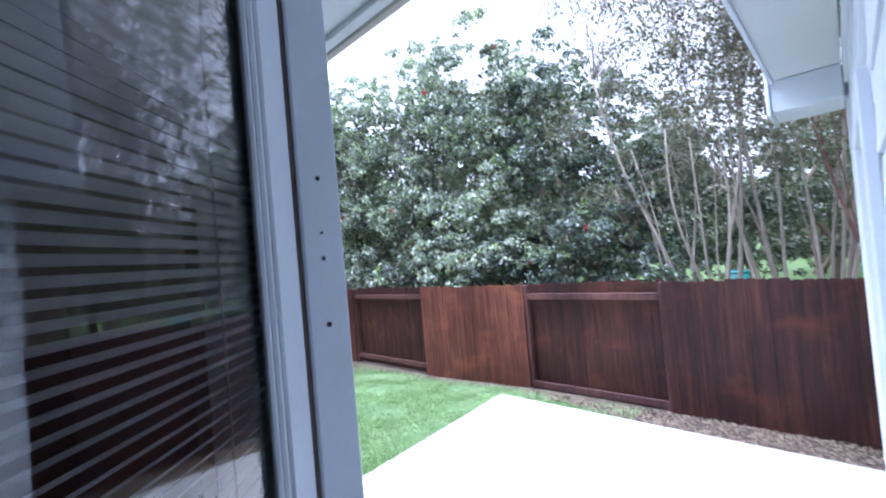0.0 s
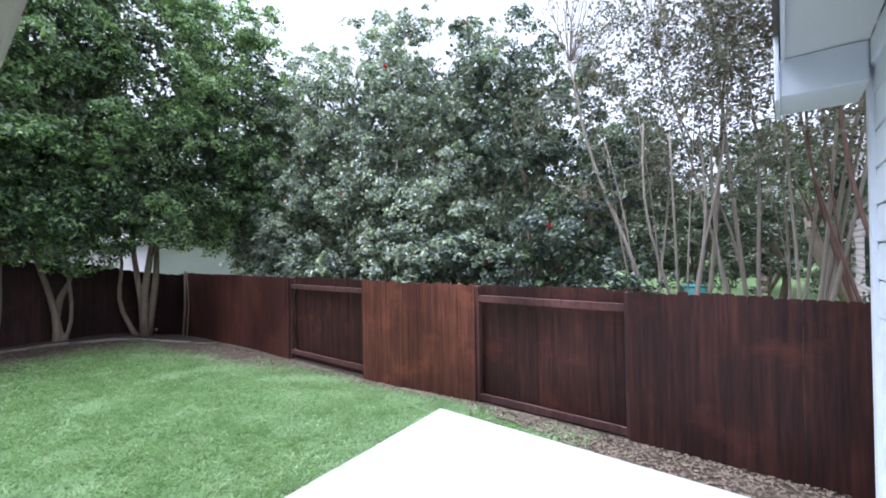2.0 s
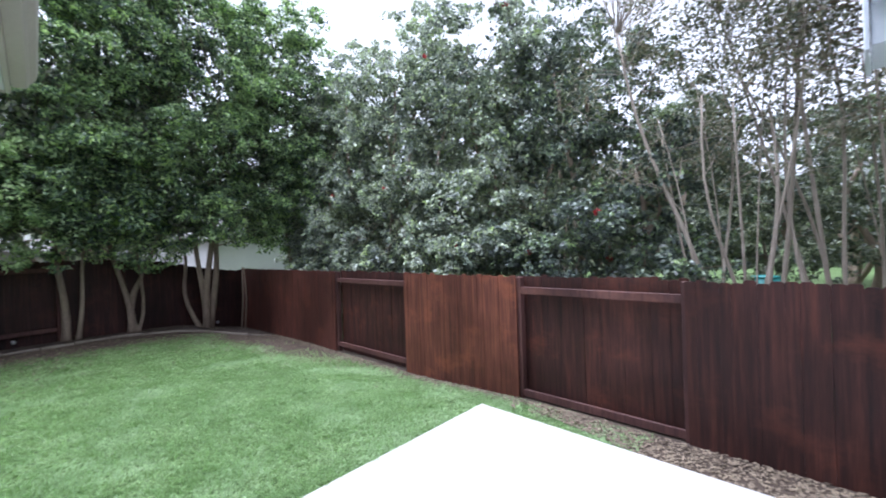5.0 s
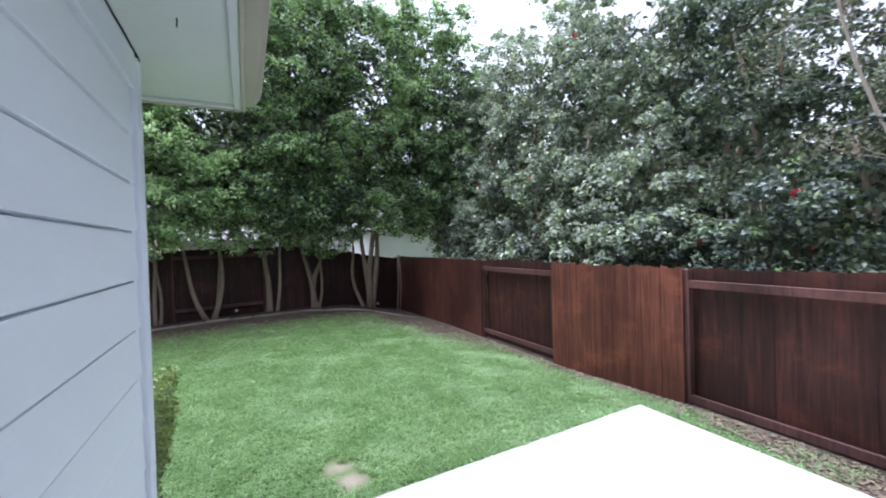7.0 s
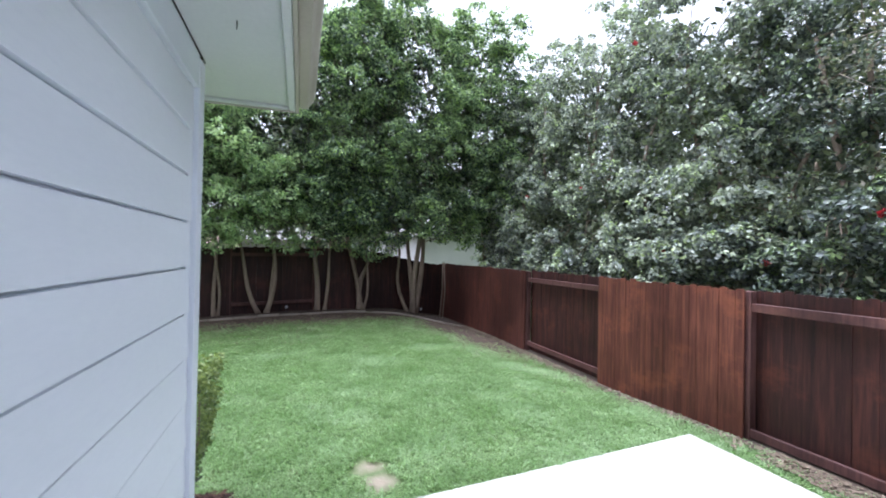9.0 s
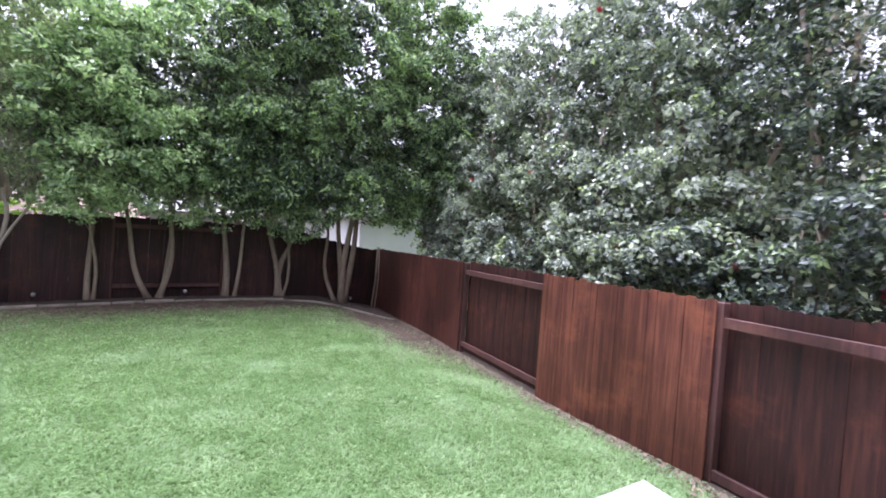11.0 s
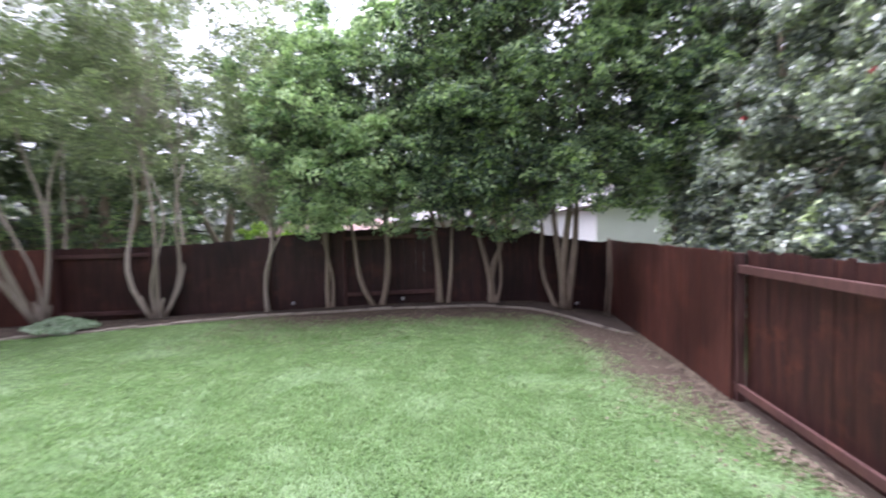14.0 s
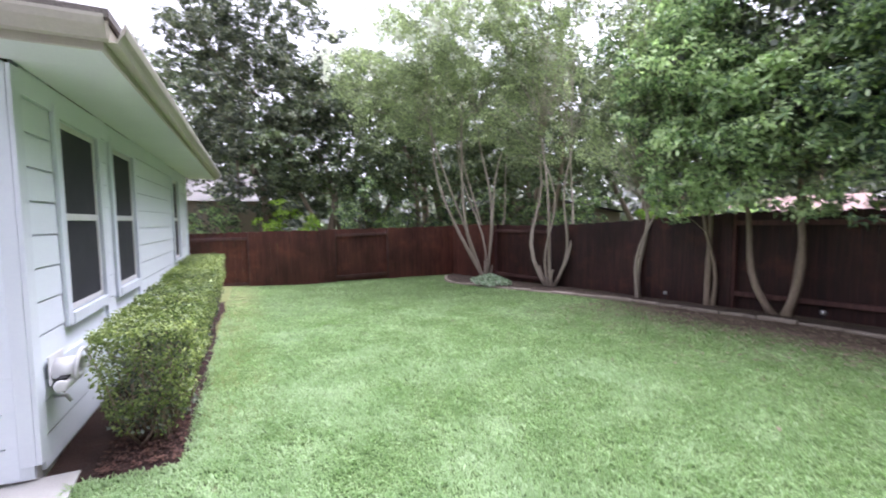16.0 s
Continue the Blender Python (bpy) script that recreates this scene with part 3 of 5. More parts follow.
def pierced(name, origin, heading, length, z0, z1, thick, mat, holes, parent, label=""):
    """A wall slab along +x of its heading, thick towards +y, with real openings."""
    ss = sorted({0.0, length, *[h[0] for h in holes], *[h[1] for h in holes]})
    zs = sorted({z0, z1, *[h[2] for h in holes], *[h[3] for h in holes]})
    verts, faces = [], []

    def open_at(s, z):
        return any(a < s < c and p < z < q for a, c, p, q in holes)

    def quad(*p):
        faces.append(tuple(range(len(verts), len(verts) + 4)))
        verts.extend(p)
    solid = {(i, j): not open_at((ss[i] + ss[i + 1]) / 2, (zs[j] + zs[j + 1]) / 2) for i in range(len(ss) - 1) for j in range(len(zs) - 1)}
    for (i, j), full in solid.items():
        if not full:
            continue
        a, c, p, q = ss[i], ss[i + 1], zs[j], zs[j + 1]
        quad((a, 0, p), (c, 0, p), (c, 0, q), (a, 0, q))
        quad((c, thick, p), (a, thick, p), (a, thick, q), (c, thick, q))
        if not solid.get((i - 1, j)):
            quad((a, thick, p), (a, 0, p), (a, 0, q), (a, thick, q))
        if not solid.get((i + 1, j)):
            quad((c, 0, p), (c, thick, p), (c, thick, q), (c, 0, q))
        if not solid.get((i, j - 1)):
            quad((a, thick, p), (c, thick, p), (c, 0, p), (a, 0, p))
        if not solid.get((i, j + 1)):
            quad((a, 0, q), (c, 0, q), (c, thick, q), (a, thick, q))
    return part(name, mesh_of(name, verts, faces, mat), parent, label, pose(origin[0], origin[1], 0, 0, 0, heading))


# the west face runs north to south in x = WALL_X; seen from the yard its +x runs south
WINDOWS = [(0.70, 1.62), (2.12, 3.02), (6.05, 6.75)]
W_SILL, W_HEAD = 1.04, 2.60
holes_w = [(a, c, W_SILL, W_HEAD) for a, c in WINDOWS]
wall_west = pierced("wall_west", (WALL_X + 0.024, WALL_Y), -90, WALL_Y - FAR_Y, 0.02, SOFFIT_Z, 0.14, M_SIDING, holes_w, house)
siding(house, (WALL_X + 0.022, WALL_Y - 0.09), -90, WALL_Y - FAR_Y - 0.18, 0.03, SOFFIT_Z - 0.14, [(a - 0.20, c + 0.02, W_SILL - 0.11, W_HEAD + 0.11) for a, c in WINDOWS])
DOOR_L, DOOR_R, DOOR_H = -0.60, 0.20, 2.56
# the north face of the main block: seen from the patio its +x runs west
wall_north = pierced("wall_north", (0.30, WALL_Y - 0.024), 180, 0.30 - WALL_X - 0.024, 0.02, SOFFIT_Z, 0.14, M_SIDING, [(0.30 - DOOR_R - 0.03, 0.30 - DOOR_L + 0.085, 0.02, DOOR_H + 0.03)], house)
siding(house, (DOOR_L - 0.12, WALL_Y - 0.022), 180, DOOR_L - 0.12 - WALL_X - 0.097, 0.03, SOFFIT_Z - 0.14)
# the wing's west face
WING_WIN = (1.55, 2.75)
wall_wing = pierced("wall_wing", (WING_X + 0.024, WING_Y), -90, WING_Y - WALL_Y + 0.02, 0.02, WING_Z, 0.14, M_SIDING, [(*WING_WIN, 0.75, 2.35)], house)
siding(house, (WING_X + 0.022, WING_Y - 0.09), -90, WING_Y - WALL_Y - 0.10, 0.03, WING_Z - 0.14, [(WING_WIN[0] - 0.11, WING_WIN[1] + 0.11, 0.64, 2.46)])
for nm, me in (("foundation", block(WALL_X + 0.02, 8, FAR_Y, WALL_Y - 0.03, -0.25, 0.14, M_FOUNDATION, 0.01)), ("foundation", block(WING_X + 0.02, 8, WALL_Y - 0.03, WING_Y, -0.25, 0.14, M_FOUNDATION, 0.01)),
               ("wall_wing_end", block(WING_X + 0.03, 8, WING_Y - 0.14, WING_Y, 0.14, 4.2, M_SIDING, 0)), ("wall_south", block(WALL_X + 0.03, 8, FAR_Y, FAR_Y + 0.14, 0.14, SOFFIT_Z, M_SIDING, 0)),
               ("wall_east", block(7.86, 8, FAR_Y, WING_Y, 0.14, SOFFIT_Z, M_SIDING, 0))):
    part(nm, me, house)
for x, y in ((WALL_X, WALL_Y), (WING_X, WING_Y), (WALL_X, FAR_Y)):
    s = -1 if y == FAR_Y else 1
    SZ = WING_Z if x == WING_X else SOFFIT_Z
    part("corner_board", block(x - 0.028, x + 0.0, y - (0.09 if s > 0 else 0.0), y + (0.028 if s > 0 else 0.09), 0.12, SZ - 0.02, M_TRIM, 0.003), house, "pale painted corner board")
    part("corner_board", block(x + 0.002, x + 0.09, y + (0.0 if s > 0 else -0.028), y + (0.028 if s > 0 else 0.0), 0.12, SZ - 0.02, M_TRIM, 0.003), house, "pale painted corner board")
# frieze boards under the soffit
part("frieze", block(WALL_X + 0.09, DOOR_R, WALL_Y, WALL_Y + 0.024, SOFFIT_Z - 0.18, SOFFIT_Z - 0.002, M_TRIM, 0.003), house)
part("frieze", block(WALL_X - 0.024, WALL_X, FAR_Y, WALL_Y - 0.09, SOFFIT_Z - 0.18, SOFFIT_Z - 0.002, M_TRIM, 0.003), house)
part("frieze", block(WING_X - 0.024, WING_X, WALL_Y + 0.03, WING_Y - 0.09, WING_Z - 0.15, WING_Z - 0.002, M_TRIM, 0.003), house)

# eaves: soffit, fascia and gutter
EAVE_N, EAVE_W, EAVE_WING = 0.90, -3.60, -0.27
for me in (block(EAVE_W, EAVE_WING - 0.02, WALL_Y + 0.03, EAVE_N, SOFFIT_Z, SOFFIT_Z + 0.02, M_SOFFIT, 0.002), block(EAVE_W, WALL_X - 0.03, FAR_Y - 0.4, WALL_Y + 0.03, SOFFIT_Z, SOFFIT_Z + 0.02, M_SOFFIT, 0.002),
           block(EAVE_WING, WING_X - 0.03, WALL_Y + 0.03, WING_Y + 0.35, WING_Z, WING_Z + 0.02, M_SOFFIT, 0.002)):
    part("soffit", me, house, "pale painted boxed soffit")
for me in (block(EAVE_W - 0.02, EAVE_WING - 0.02, EAVE_N, EAVE_N + 0.022, SOFFIT_Z - 0.03, SOFFIT_Z + 0.15, M_FASCIA, 0.003), block(EAVE_W - 0.022, EAVE_W, FAR_Y - 0.4, EAVE_N, SOFFIT_Z - 0.03, SOFFIT_Z + 0.15, M_FASCIA, 0.003),
           block(EAVE_WING - 0.022, EAVE_WING, WALL_Y + 0.03, WING_Y + 0.35, WING_Z - 0.03, WING_Z + 0.15, M_TRIM, 0.003)):
    part("fascia", me, house, "painted fascia board")
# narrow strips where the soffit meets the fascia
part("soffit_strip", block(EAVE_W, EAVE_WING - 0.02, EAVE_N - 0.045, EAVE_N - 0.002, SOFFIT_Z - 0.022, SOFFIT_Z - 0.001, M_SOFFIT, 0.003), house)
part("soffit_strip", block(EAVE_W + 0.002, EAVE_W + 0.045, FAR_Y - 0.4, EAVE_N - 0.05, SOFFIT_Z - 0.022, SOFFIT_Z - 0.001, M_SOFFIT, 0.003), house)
for k in range(14):
    x = -0.95 + 0.035 * k
    part("vent_slot", block(x, x + 0.012, 0.52, 0.80, SOFFIT_Z - 0.004, SOFFIT_Z + 0.0, M_METAL, 0), house, "dark soffit vent slot")


def gutter_mesh(length):
    """An ogee gutter along +x, its open top up, its back at y = 0."""
    sec = [(0, 0.12), (0, 0), (-0.06, 0), (-0.075, 0.03), (-0.10, 0.06), (-0.11, 0.10), (-0.11, 0.12), (-0.10, 0.12), (-0.095, 0.10), (-0.068, 0.035), (-0.056, 0.008), (-0.008, 0.008), (-0.008, 0.12)]
    k = len(sec)
    verts = [(x, a, z) for x in (0, length) for a, z in sec]
    faces = [(i, (i + 1) % k, k + (i + 1) % k, k + i) for i in range(k)] + [(0, 1, 2, 3, 4, 5, 6, 7, 8, 9, 10, 11, 12)[::-1]]
    return mesh_of("gutter", verts, faces, M_FASCIA)


part("gutter", gutter_mesh(EAVE_WING - EAVE_W), house, "painted metal gutter", pose(EAVE_WING - 0.05, EAVE_N + 0.024, SOFFIT_Z + 0.02, 0, 0, 180))
part("gutter", gutter_mesh(EAVE_N - FAR_Y + 0.4), house, "painted metal gutter", pose(EAVE_W - 0.024, EAVE_N + 0.02, SOFFIT_Z + 0.02, 0, 0, -90))
# the wing's boxed eave return at its gable end
part("eave_return", block(EAVE_WING - 0.03, WING_X - 0.03, WING_Y - 0.20, WING_Y + 0.33, WING_Z - 0.26, WING_Z - 0.004, M_TRIM, 0.006), house, "boxed eave return")
part("eave_return_cap", block(EAVE_WING - 0.06, EAVE_WING - 0.032, WING_Y - 0.23, WING_Y + 0.36, WING_Z - 0.29, WING_Z + 0.16, M_TRIM, 0.006), house)


def roof():
    """Hipped planes with real thickness over the main block, and a gable over the wing."""
    z, t = SOFFIT_Z + 0.15, 0.05
    x0, x1, y0, y1 = EAVE_W - 0.06, 8.5, FAR_Y - 0.45, EAVE_N + 0.06
    ridge = z + 1.9
    my = (y0 + y1) / 2
    half = (y1 - y0) / 2
    verts = [(x0, y0, z), (x1, y0, z), (x1, y1, z), (x0, y1, z), (x0 + half, my, ridge), (x1 - half, my, ridge)]
    verts += [(a, c, e + t) for a, c, e in verts]
    f = [(0, 1, 5, 4), (1, 2, 5), (2, 3, 4, 5), (3, 0, 4)]
    faces = [q[::-1] for q in f] + [tuple(i + 6 for i in q) for q in f] + [(0, 1, 7, 6), (1, 2, 8, 7), (2, 3, 9, 8), (3, 0, 6, 9)]
    part("roof", mesh_of("roof", verts, faces, M_SHINGLE), house, "grey-brown shingle roof")
    z = WING_Z + 0.15
    gx0, gx1, gy0, gy1 = EAVE_WING - 0.06, 8.5, -1.5, WING_Y + 0.36
    mx = (gx0 + gx1) / 2
    v = [(gx0, gy0, z), (gx0, gy1, z), (mx, gy1, z + 1.85), (mx, gy0, z + 1.85), (gx1, gy1, z), (gx1, gy0, z)]
    v += [(a, c, e + t) for a, c, e in v]
    f = [(0, 3, 2, 1), (3, 5, 4, 2)]
    part("roof", mesh_of("roof", v, f + [tuple(i + 6 for i in q[::-1]) for q in f] + [(0, 1, 7, 6), (1, 2, 8, 7), (2, 4, 10, 8), (4, 5, 11, 10)], M_SHINGLE), house, "grey-brown shingle roof")


roof()


def sash_window(name, m, width, height, screen):
    """A single-hung window in local x (width) and z (height), facing -y."""
    root = thing(name, kind="structure", label="white sash window with dark solar screen", category="window")
    root.matrix_basis = m
    t = 0.05
    for nm, b in (("frame", (0, t, -0.01, 0.08, 0, height)), ("frame", (width - t, width, -0.01, 0.08, 0, height)), ("frame", (t, width - t, -0.01, 0.08, height - t, height)), ("frame", (t, width - t, -0.01, 0.08, 0, t)),
                  ("meeting_rail", (t, width - t, -0.012, 0.05, height * 0.5 - 0.03, height * 0.5 + 0.03)),
                  ("casing", (-0.10, -0.004, -0.045, -0.012, -0.10, height + 0.10)), ("casing", (width + 0.004, width + 0.10, -0.045, -0.012, -0.10, height + 0.10)),
                  ("casing", (-0.002, width + 0.002, -0.043, -0.012, height + 0.004, height + 0.10)), ("sill", (-0.002, width + 0.002, -0.055, -0.012, -0.10, -0.004))):
        part(nm, block(*b, M_HOSE if nm in ("frame", "meeting_rail") else M_TRIM, 0.004), root)
    p = part("pane", block(t, width - t, 0.045, 0.051, height * 0.5, height - t, M_GLASS, 0), root)
    q = part("pane", block(t, width - t, 0.03, 0.036, t, height * 0.5, M_GLASS, 0), root)
    if screen:
        part("screen", block(t, width - t, -0.002, 0.0, t, height - t, M_SCREEN, 0), root, "dark solar screen")
    # added dark panel stands in for the unlit room behind the panes
    part("shade_cloth", block(t, width - t, 0.16, 0.165, 0, height, M_SCREEN, 0), root, "dark panel behind the glass in place of the unlit interior")
    return root


for i, (a, c) in enumerate(WINDOWS):
    sash_window(f"window_{i + 1}", pose(WALL_X + 0.012, WALL_Y - a, W_SILL, 0, 0, -90), c - a, W_HEAD - W_SILL, True)
sash_window("window_4", pose(WING_X + 0.012, WING_Y - WING_WIN[0], 0.75, 0, 0, -90), WING_WIN[1] - WING_WIN[0], 1.60, True)

# ---- the doorway and its open glazed door ----
door_frame = thing("door_frame", kind="structure", label="grey-white painted exterior door frame with screw holes", category="door frame")
JI, JO = 0.245, 0.462
part("jamb", block(DOOR_L - 0.028, DOOR_L, JI + 0.134, JO, 0.14, DOOR_H, M_TRIM, 0.004), door_frame)
part("jamb", block(DOOR_R, DOOR_R + 0.028, JI, JO - 0.04, 0.14, DOOR_H, M_TRIM, 0.004), door_frame)
# added brown filler stands in for the dark hinge gap and blocks light
part("weatherstrip", block(DOOR_L - 0.027, DOOR_L - 0.004, JI + 0.118, JI + 0.133, 0.14, DOOR_H, M_GAP_FILL, 0.002), door_frame, "brown filler strip in the dark gap beside the hinges")
part("head", block(DOOR_L - 0.028, DOOR_R + 0.028, JI, JO, DOOR_H, DOOR_H + 0.028, M_TRIM, 0.004), door_frame)
part("brick_mould", block(DOOR_L - 0.085, DOOR_L - 0.030, JO - 0.055, JO + 0.004, 0.14, DOOR_H + 0.085, M_TRIM, 0.01), door_frame)
part("brick_mould", block(DOOR_L - 0.028, DOOR_R, JO + 0.001, JO + 0.005, DOOR_H + 0.03, DOOR_H + 0.085, M_TRIM, 0.001), door_frame)
part("threshold", block(DOOR_L, DOOR_R, JI - 0.02, JO + 0.06, 0.141, 0.165, M_STEEL, 0.006), door_frame, "worn metal threshold")


def screw_hole(z, r):
    v, f = tube([(0, 0, 0), (0.0015, 0, 0)], [r, r], 9)
    part("screw_hole", mesh_of("screw_hole", v, f, M_METAL), door_frame, "dark screw hole", pose(DOOR_L + 0.0005, JO - 0.045, z))


for z, r in ((2.147, 0.0045), (2.047, 0.0025), (2.000, 0.0035), (1.880, 0.005)):
    screw_hole(z, r)

door = thing("door_1", DOOR_L - 0.006, JI + 0.126, 0.175, -48, "white glazed exterior door with built-in mini blinds, standing open", "door", kind="structure")
# in the door's own space +x runs from its hinges to its latch, its outer face looks to +y
DW, DH, ST = 0.78, 2.37, 0.096
for nm, b in (("stile", (0, ST, -0.044, 0, 0, DH)), ("stile", (DW - ST, DW, -0.044, 0, 0, DH)), ("rail", (ST, DW - ST, -0.0435, -0.0005, DH - 0.12, DH)), ("rail", (ST, DW - ST, -0.0435, -0.0005, 0, 0.24))):
    part(nm, block(*b, M_TRIM, 0.004), door)
for k, (w, d) in enumerate(((0.020, 0.012), (0.034, 0.008), (0.046, 0.004))):
    for b in ((ST + (0.0 if k == 0 else (0.020, 0.034)[k - 1]), ST + w), (DW - ST - w, DW - ST - (0.0 if k == 0 else (0.020, 0.034)[k - 1]))):
        part("glazing_bead", block(b[0], b[1], -0.008, d, 0.24, DH - 0.12, M_TRIM, 0.004), door)
pane = part("pane", block(ST + 0.002, DW - ST - 0.002, -0.016, -0.010, 0.242, DH - 0.122, M_GLASS, 0), door)
slat = mesh_of("slat", [(x, -0.006 + 0.012 * (i / 4), 0.0012 * math.sin(math.pi * i / 4) + 0.004 * (i / 4)) for x in (0, DW - 2 * ST - 0.012) for i in range(5)], [(i, i + 1, 6 + i, 5 + i) for i in range(4)], M_BLIND, True)
for k in range(118):
    part("slat", slat, door, m=pose(ST + 0.006, -0.025, 0.30 + k * 0.0161, 27, 0, 0))
part("blind_headrail", block(ST + 0.045, DW - ST - 0.045, -0.038, -0.0205, 2.205, 2.24, M_BLIND, 0.003), door)
for x in (ST + 0.12, DW - ST - 0.12):
    part("ladder_cord", block(x, x + 0.002, -0.0205, -0.0190, 0.28, 2.21, M_BLIND, 0), door)

# the room behind the door, its dimness put into the surface colours
room = thing("room", kind="structure", label="plain dim room inside the house", category="room")
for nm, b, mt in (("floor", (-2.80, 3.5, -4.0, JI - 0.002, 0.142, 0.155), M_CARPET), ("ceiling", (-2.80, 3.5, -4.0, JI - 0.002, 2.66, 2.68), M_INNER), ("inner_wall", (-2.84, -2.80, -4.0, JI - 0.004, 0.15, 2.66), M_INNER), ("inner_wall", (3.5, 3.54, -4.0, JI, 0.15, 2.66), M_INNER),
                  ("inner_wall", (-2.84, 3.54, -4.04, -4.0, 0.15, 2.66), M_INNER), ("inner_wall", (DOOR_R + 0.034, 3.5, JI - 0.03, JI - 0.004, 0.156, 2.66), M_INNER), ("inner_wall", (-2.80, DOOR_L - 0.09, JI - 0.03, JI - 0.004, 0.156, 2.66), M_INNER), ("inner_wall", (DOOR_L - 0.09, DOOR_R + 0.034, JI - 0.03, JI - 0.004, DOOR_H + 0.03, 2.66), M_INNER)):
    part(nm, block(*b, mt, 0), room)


def lantern():
    """A black wall lantern with a wire cage beside the door."""
    root = thing("wall_lantern", -1.28, WALL_Y, 2.34, 0, "black metal caged wall lantern under the eave", "wall lamp")
    part("back_plate", block(-0.05, 0.05, 0.0, 0.02, 0.05, 0.22, M_METAL, 0.005), root)
    part("arm", tubes("arm", [([(0, 0.02, 0.18), (0, 0.09, 0.24), (0, 0.14, 0.22)], [0.008, 0.008, 0.008])], M_METAL), root)
    part("cap", tubes("cap", [([(0, 0.14, 0.19), (0, 0.14, 0.21), (0, 0.14, 0.25)], [0.10, 0.085, 0.015])], M_METAL, 12), root)
    bars = [[(sx * 0.08, 0.14 + sy * 0.08, 0.19), (sx * 0.065, 0.14 + sy * 0.065, 0.0)] for sx in (-1, 1) for sy in (-1, 1)]
    bars += [[(-0.065, 0.14 + s * 0.065, z), (0.065, 0.14 + s * 0.065, z)] for s in (-1, 1) for z in (0.0, 0.06)]
    bars += [[(s * 0.065, 0.075, z), (s * 0.065, 0.205, z)] for s in (-1, 1) for z in (0.0, 0.06)]
    for run in bars:
        part("cage_bar", tubes("cage_bar", [(run, [0.006, 0.006])], M_METAL, 6), root)
    part("globe", tubes("globe", [([(0, 0.14, 0.02), (0, 0.14, 0.05), (0, 0.14, 0.13), (0, 0.14, 0.18)], [0.02, 0.045, 0.045, 0.02])], M_GLASS, 12), root)


lantern()


def hose_hanger():
    """A white metal hose hanger on the west wall by the hedge: a back plate, an arched saddle with a raised outer rim, and a tray."""
    root = thing("hose_hanger", WALL_X - 0.024, 0.10, 0.66, 0, "white arched metal hose hanger on the siding above a tap", "hose hanger")
    arc = [(0.13 * math.cos(a), 0.13 * math.sin(a)) for a in np.linspace(-0.15, math.pi + 0.15, 15)]
    v = [(x, y * k, z * k) for x in (-0.16, -0.01) for k in (0.84, 0.78) for y, z in arc]
    n = len(arc)
    f = []
    for i in range(n - 1):
        f += [(i, i + 1, 2 * n + i + 1, 2 * n + i), (n + i, 3 * n + i, 3 * n + i + 1, n + i + 1), (i, n + i, n + i + 1, i + 1), (2 * n + i, 2 * n + i + 1, 3 * n + i + 1, 3 * n + i)]
    part("saddle", mesh_of("saddle", v, f, M_HOSE, True), root)
    part("rim", tubes("rim", [([(-0.165, y * 1.12, z * 1.25) for y, z in arc], [0.014] * n)], M_HOSE, 8), root)
    part("back_plate", block(-0.012, 0.0, -0.13, 0.13, -0.06, 0.15, M_HOSE, 0.005), root)
    part("tray", tubes("tray", [([(-0.09, -0.14, -0.05), (-0.09, -0.13, -0.05), (-0.09, 0.20, -0.05), (-0.09, 0.21, -0.05)], [0.03, 0.045, 0.045, 0.03])], M_HOSE, 12), root)
    part("slot", block(-0.12, -0.06, 0.02, 0.19, -0.012, 0.004, M_METAL, 0.002), root, "dark slot in the tray")
    tap = thing("garden_tap", WALL_X - 0.024, 0.16, 0.50, 0, "galvanised garden tap on the siding", "tap")
    part("spout", tubes("spout", [([(0, 0, 0), (-0.07, 0, 0), (-0.10, 0, -0.05)], [0.012, 0.014, 0.012])], M_STEEL, 8), tap)
    part("wheel", tubes("wheel", [([(-0.06, 0, 0.02), (-0.06, 0, 0.05), (-0.06, 0, 0.06)], [0.006, 0.025, 0.025])], M_METAL, 8), tap)


hose_hanger()


# ---- trees and shrubs ----
def in_ball(rng, shape, power=0.6):
    v = rng.normal(0, 1, (*shape, 3))
    v /= np.linalg.norm(v, axis=-1)[..., None] + 1e-6
    return v * rng.uniform(0.1, 1.0, (*shape, 1)) ** power


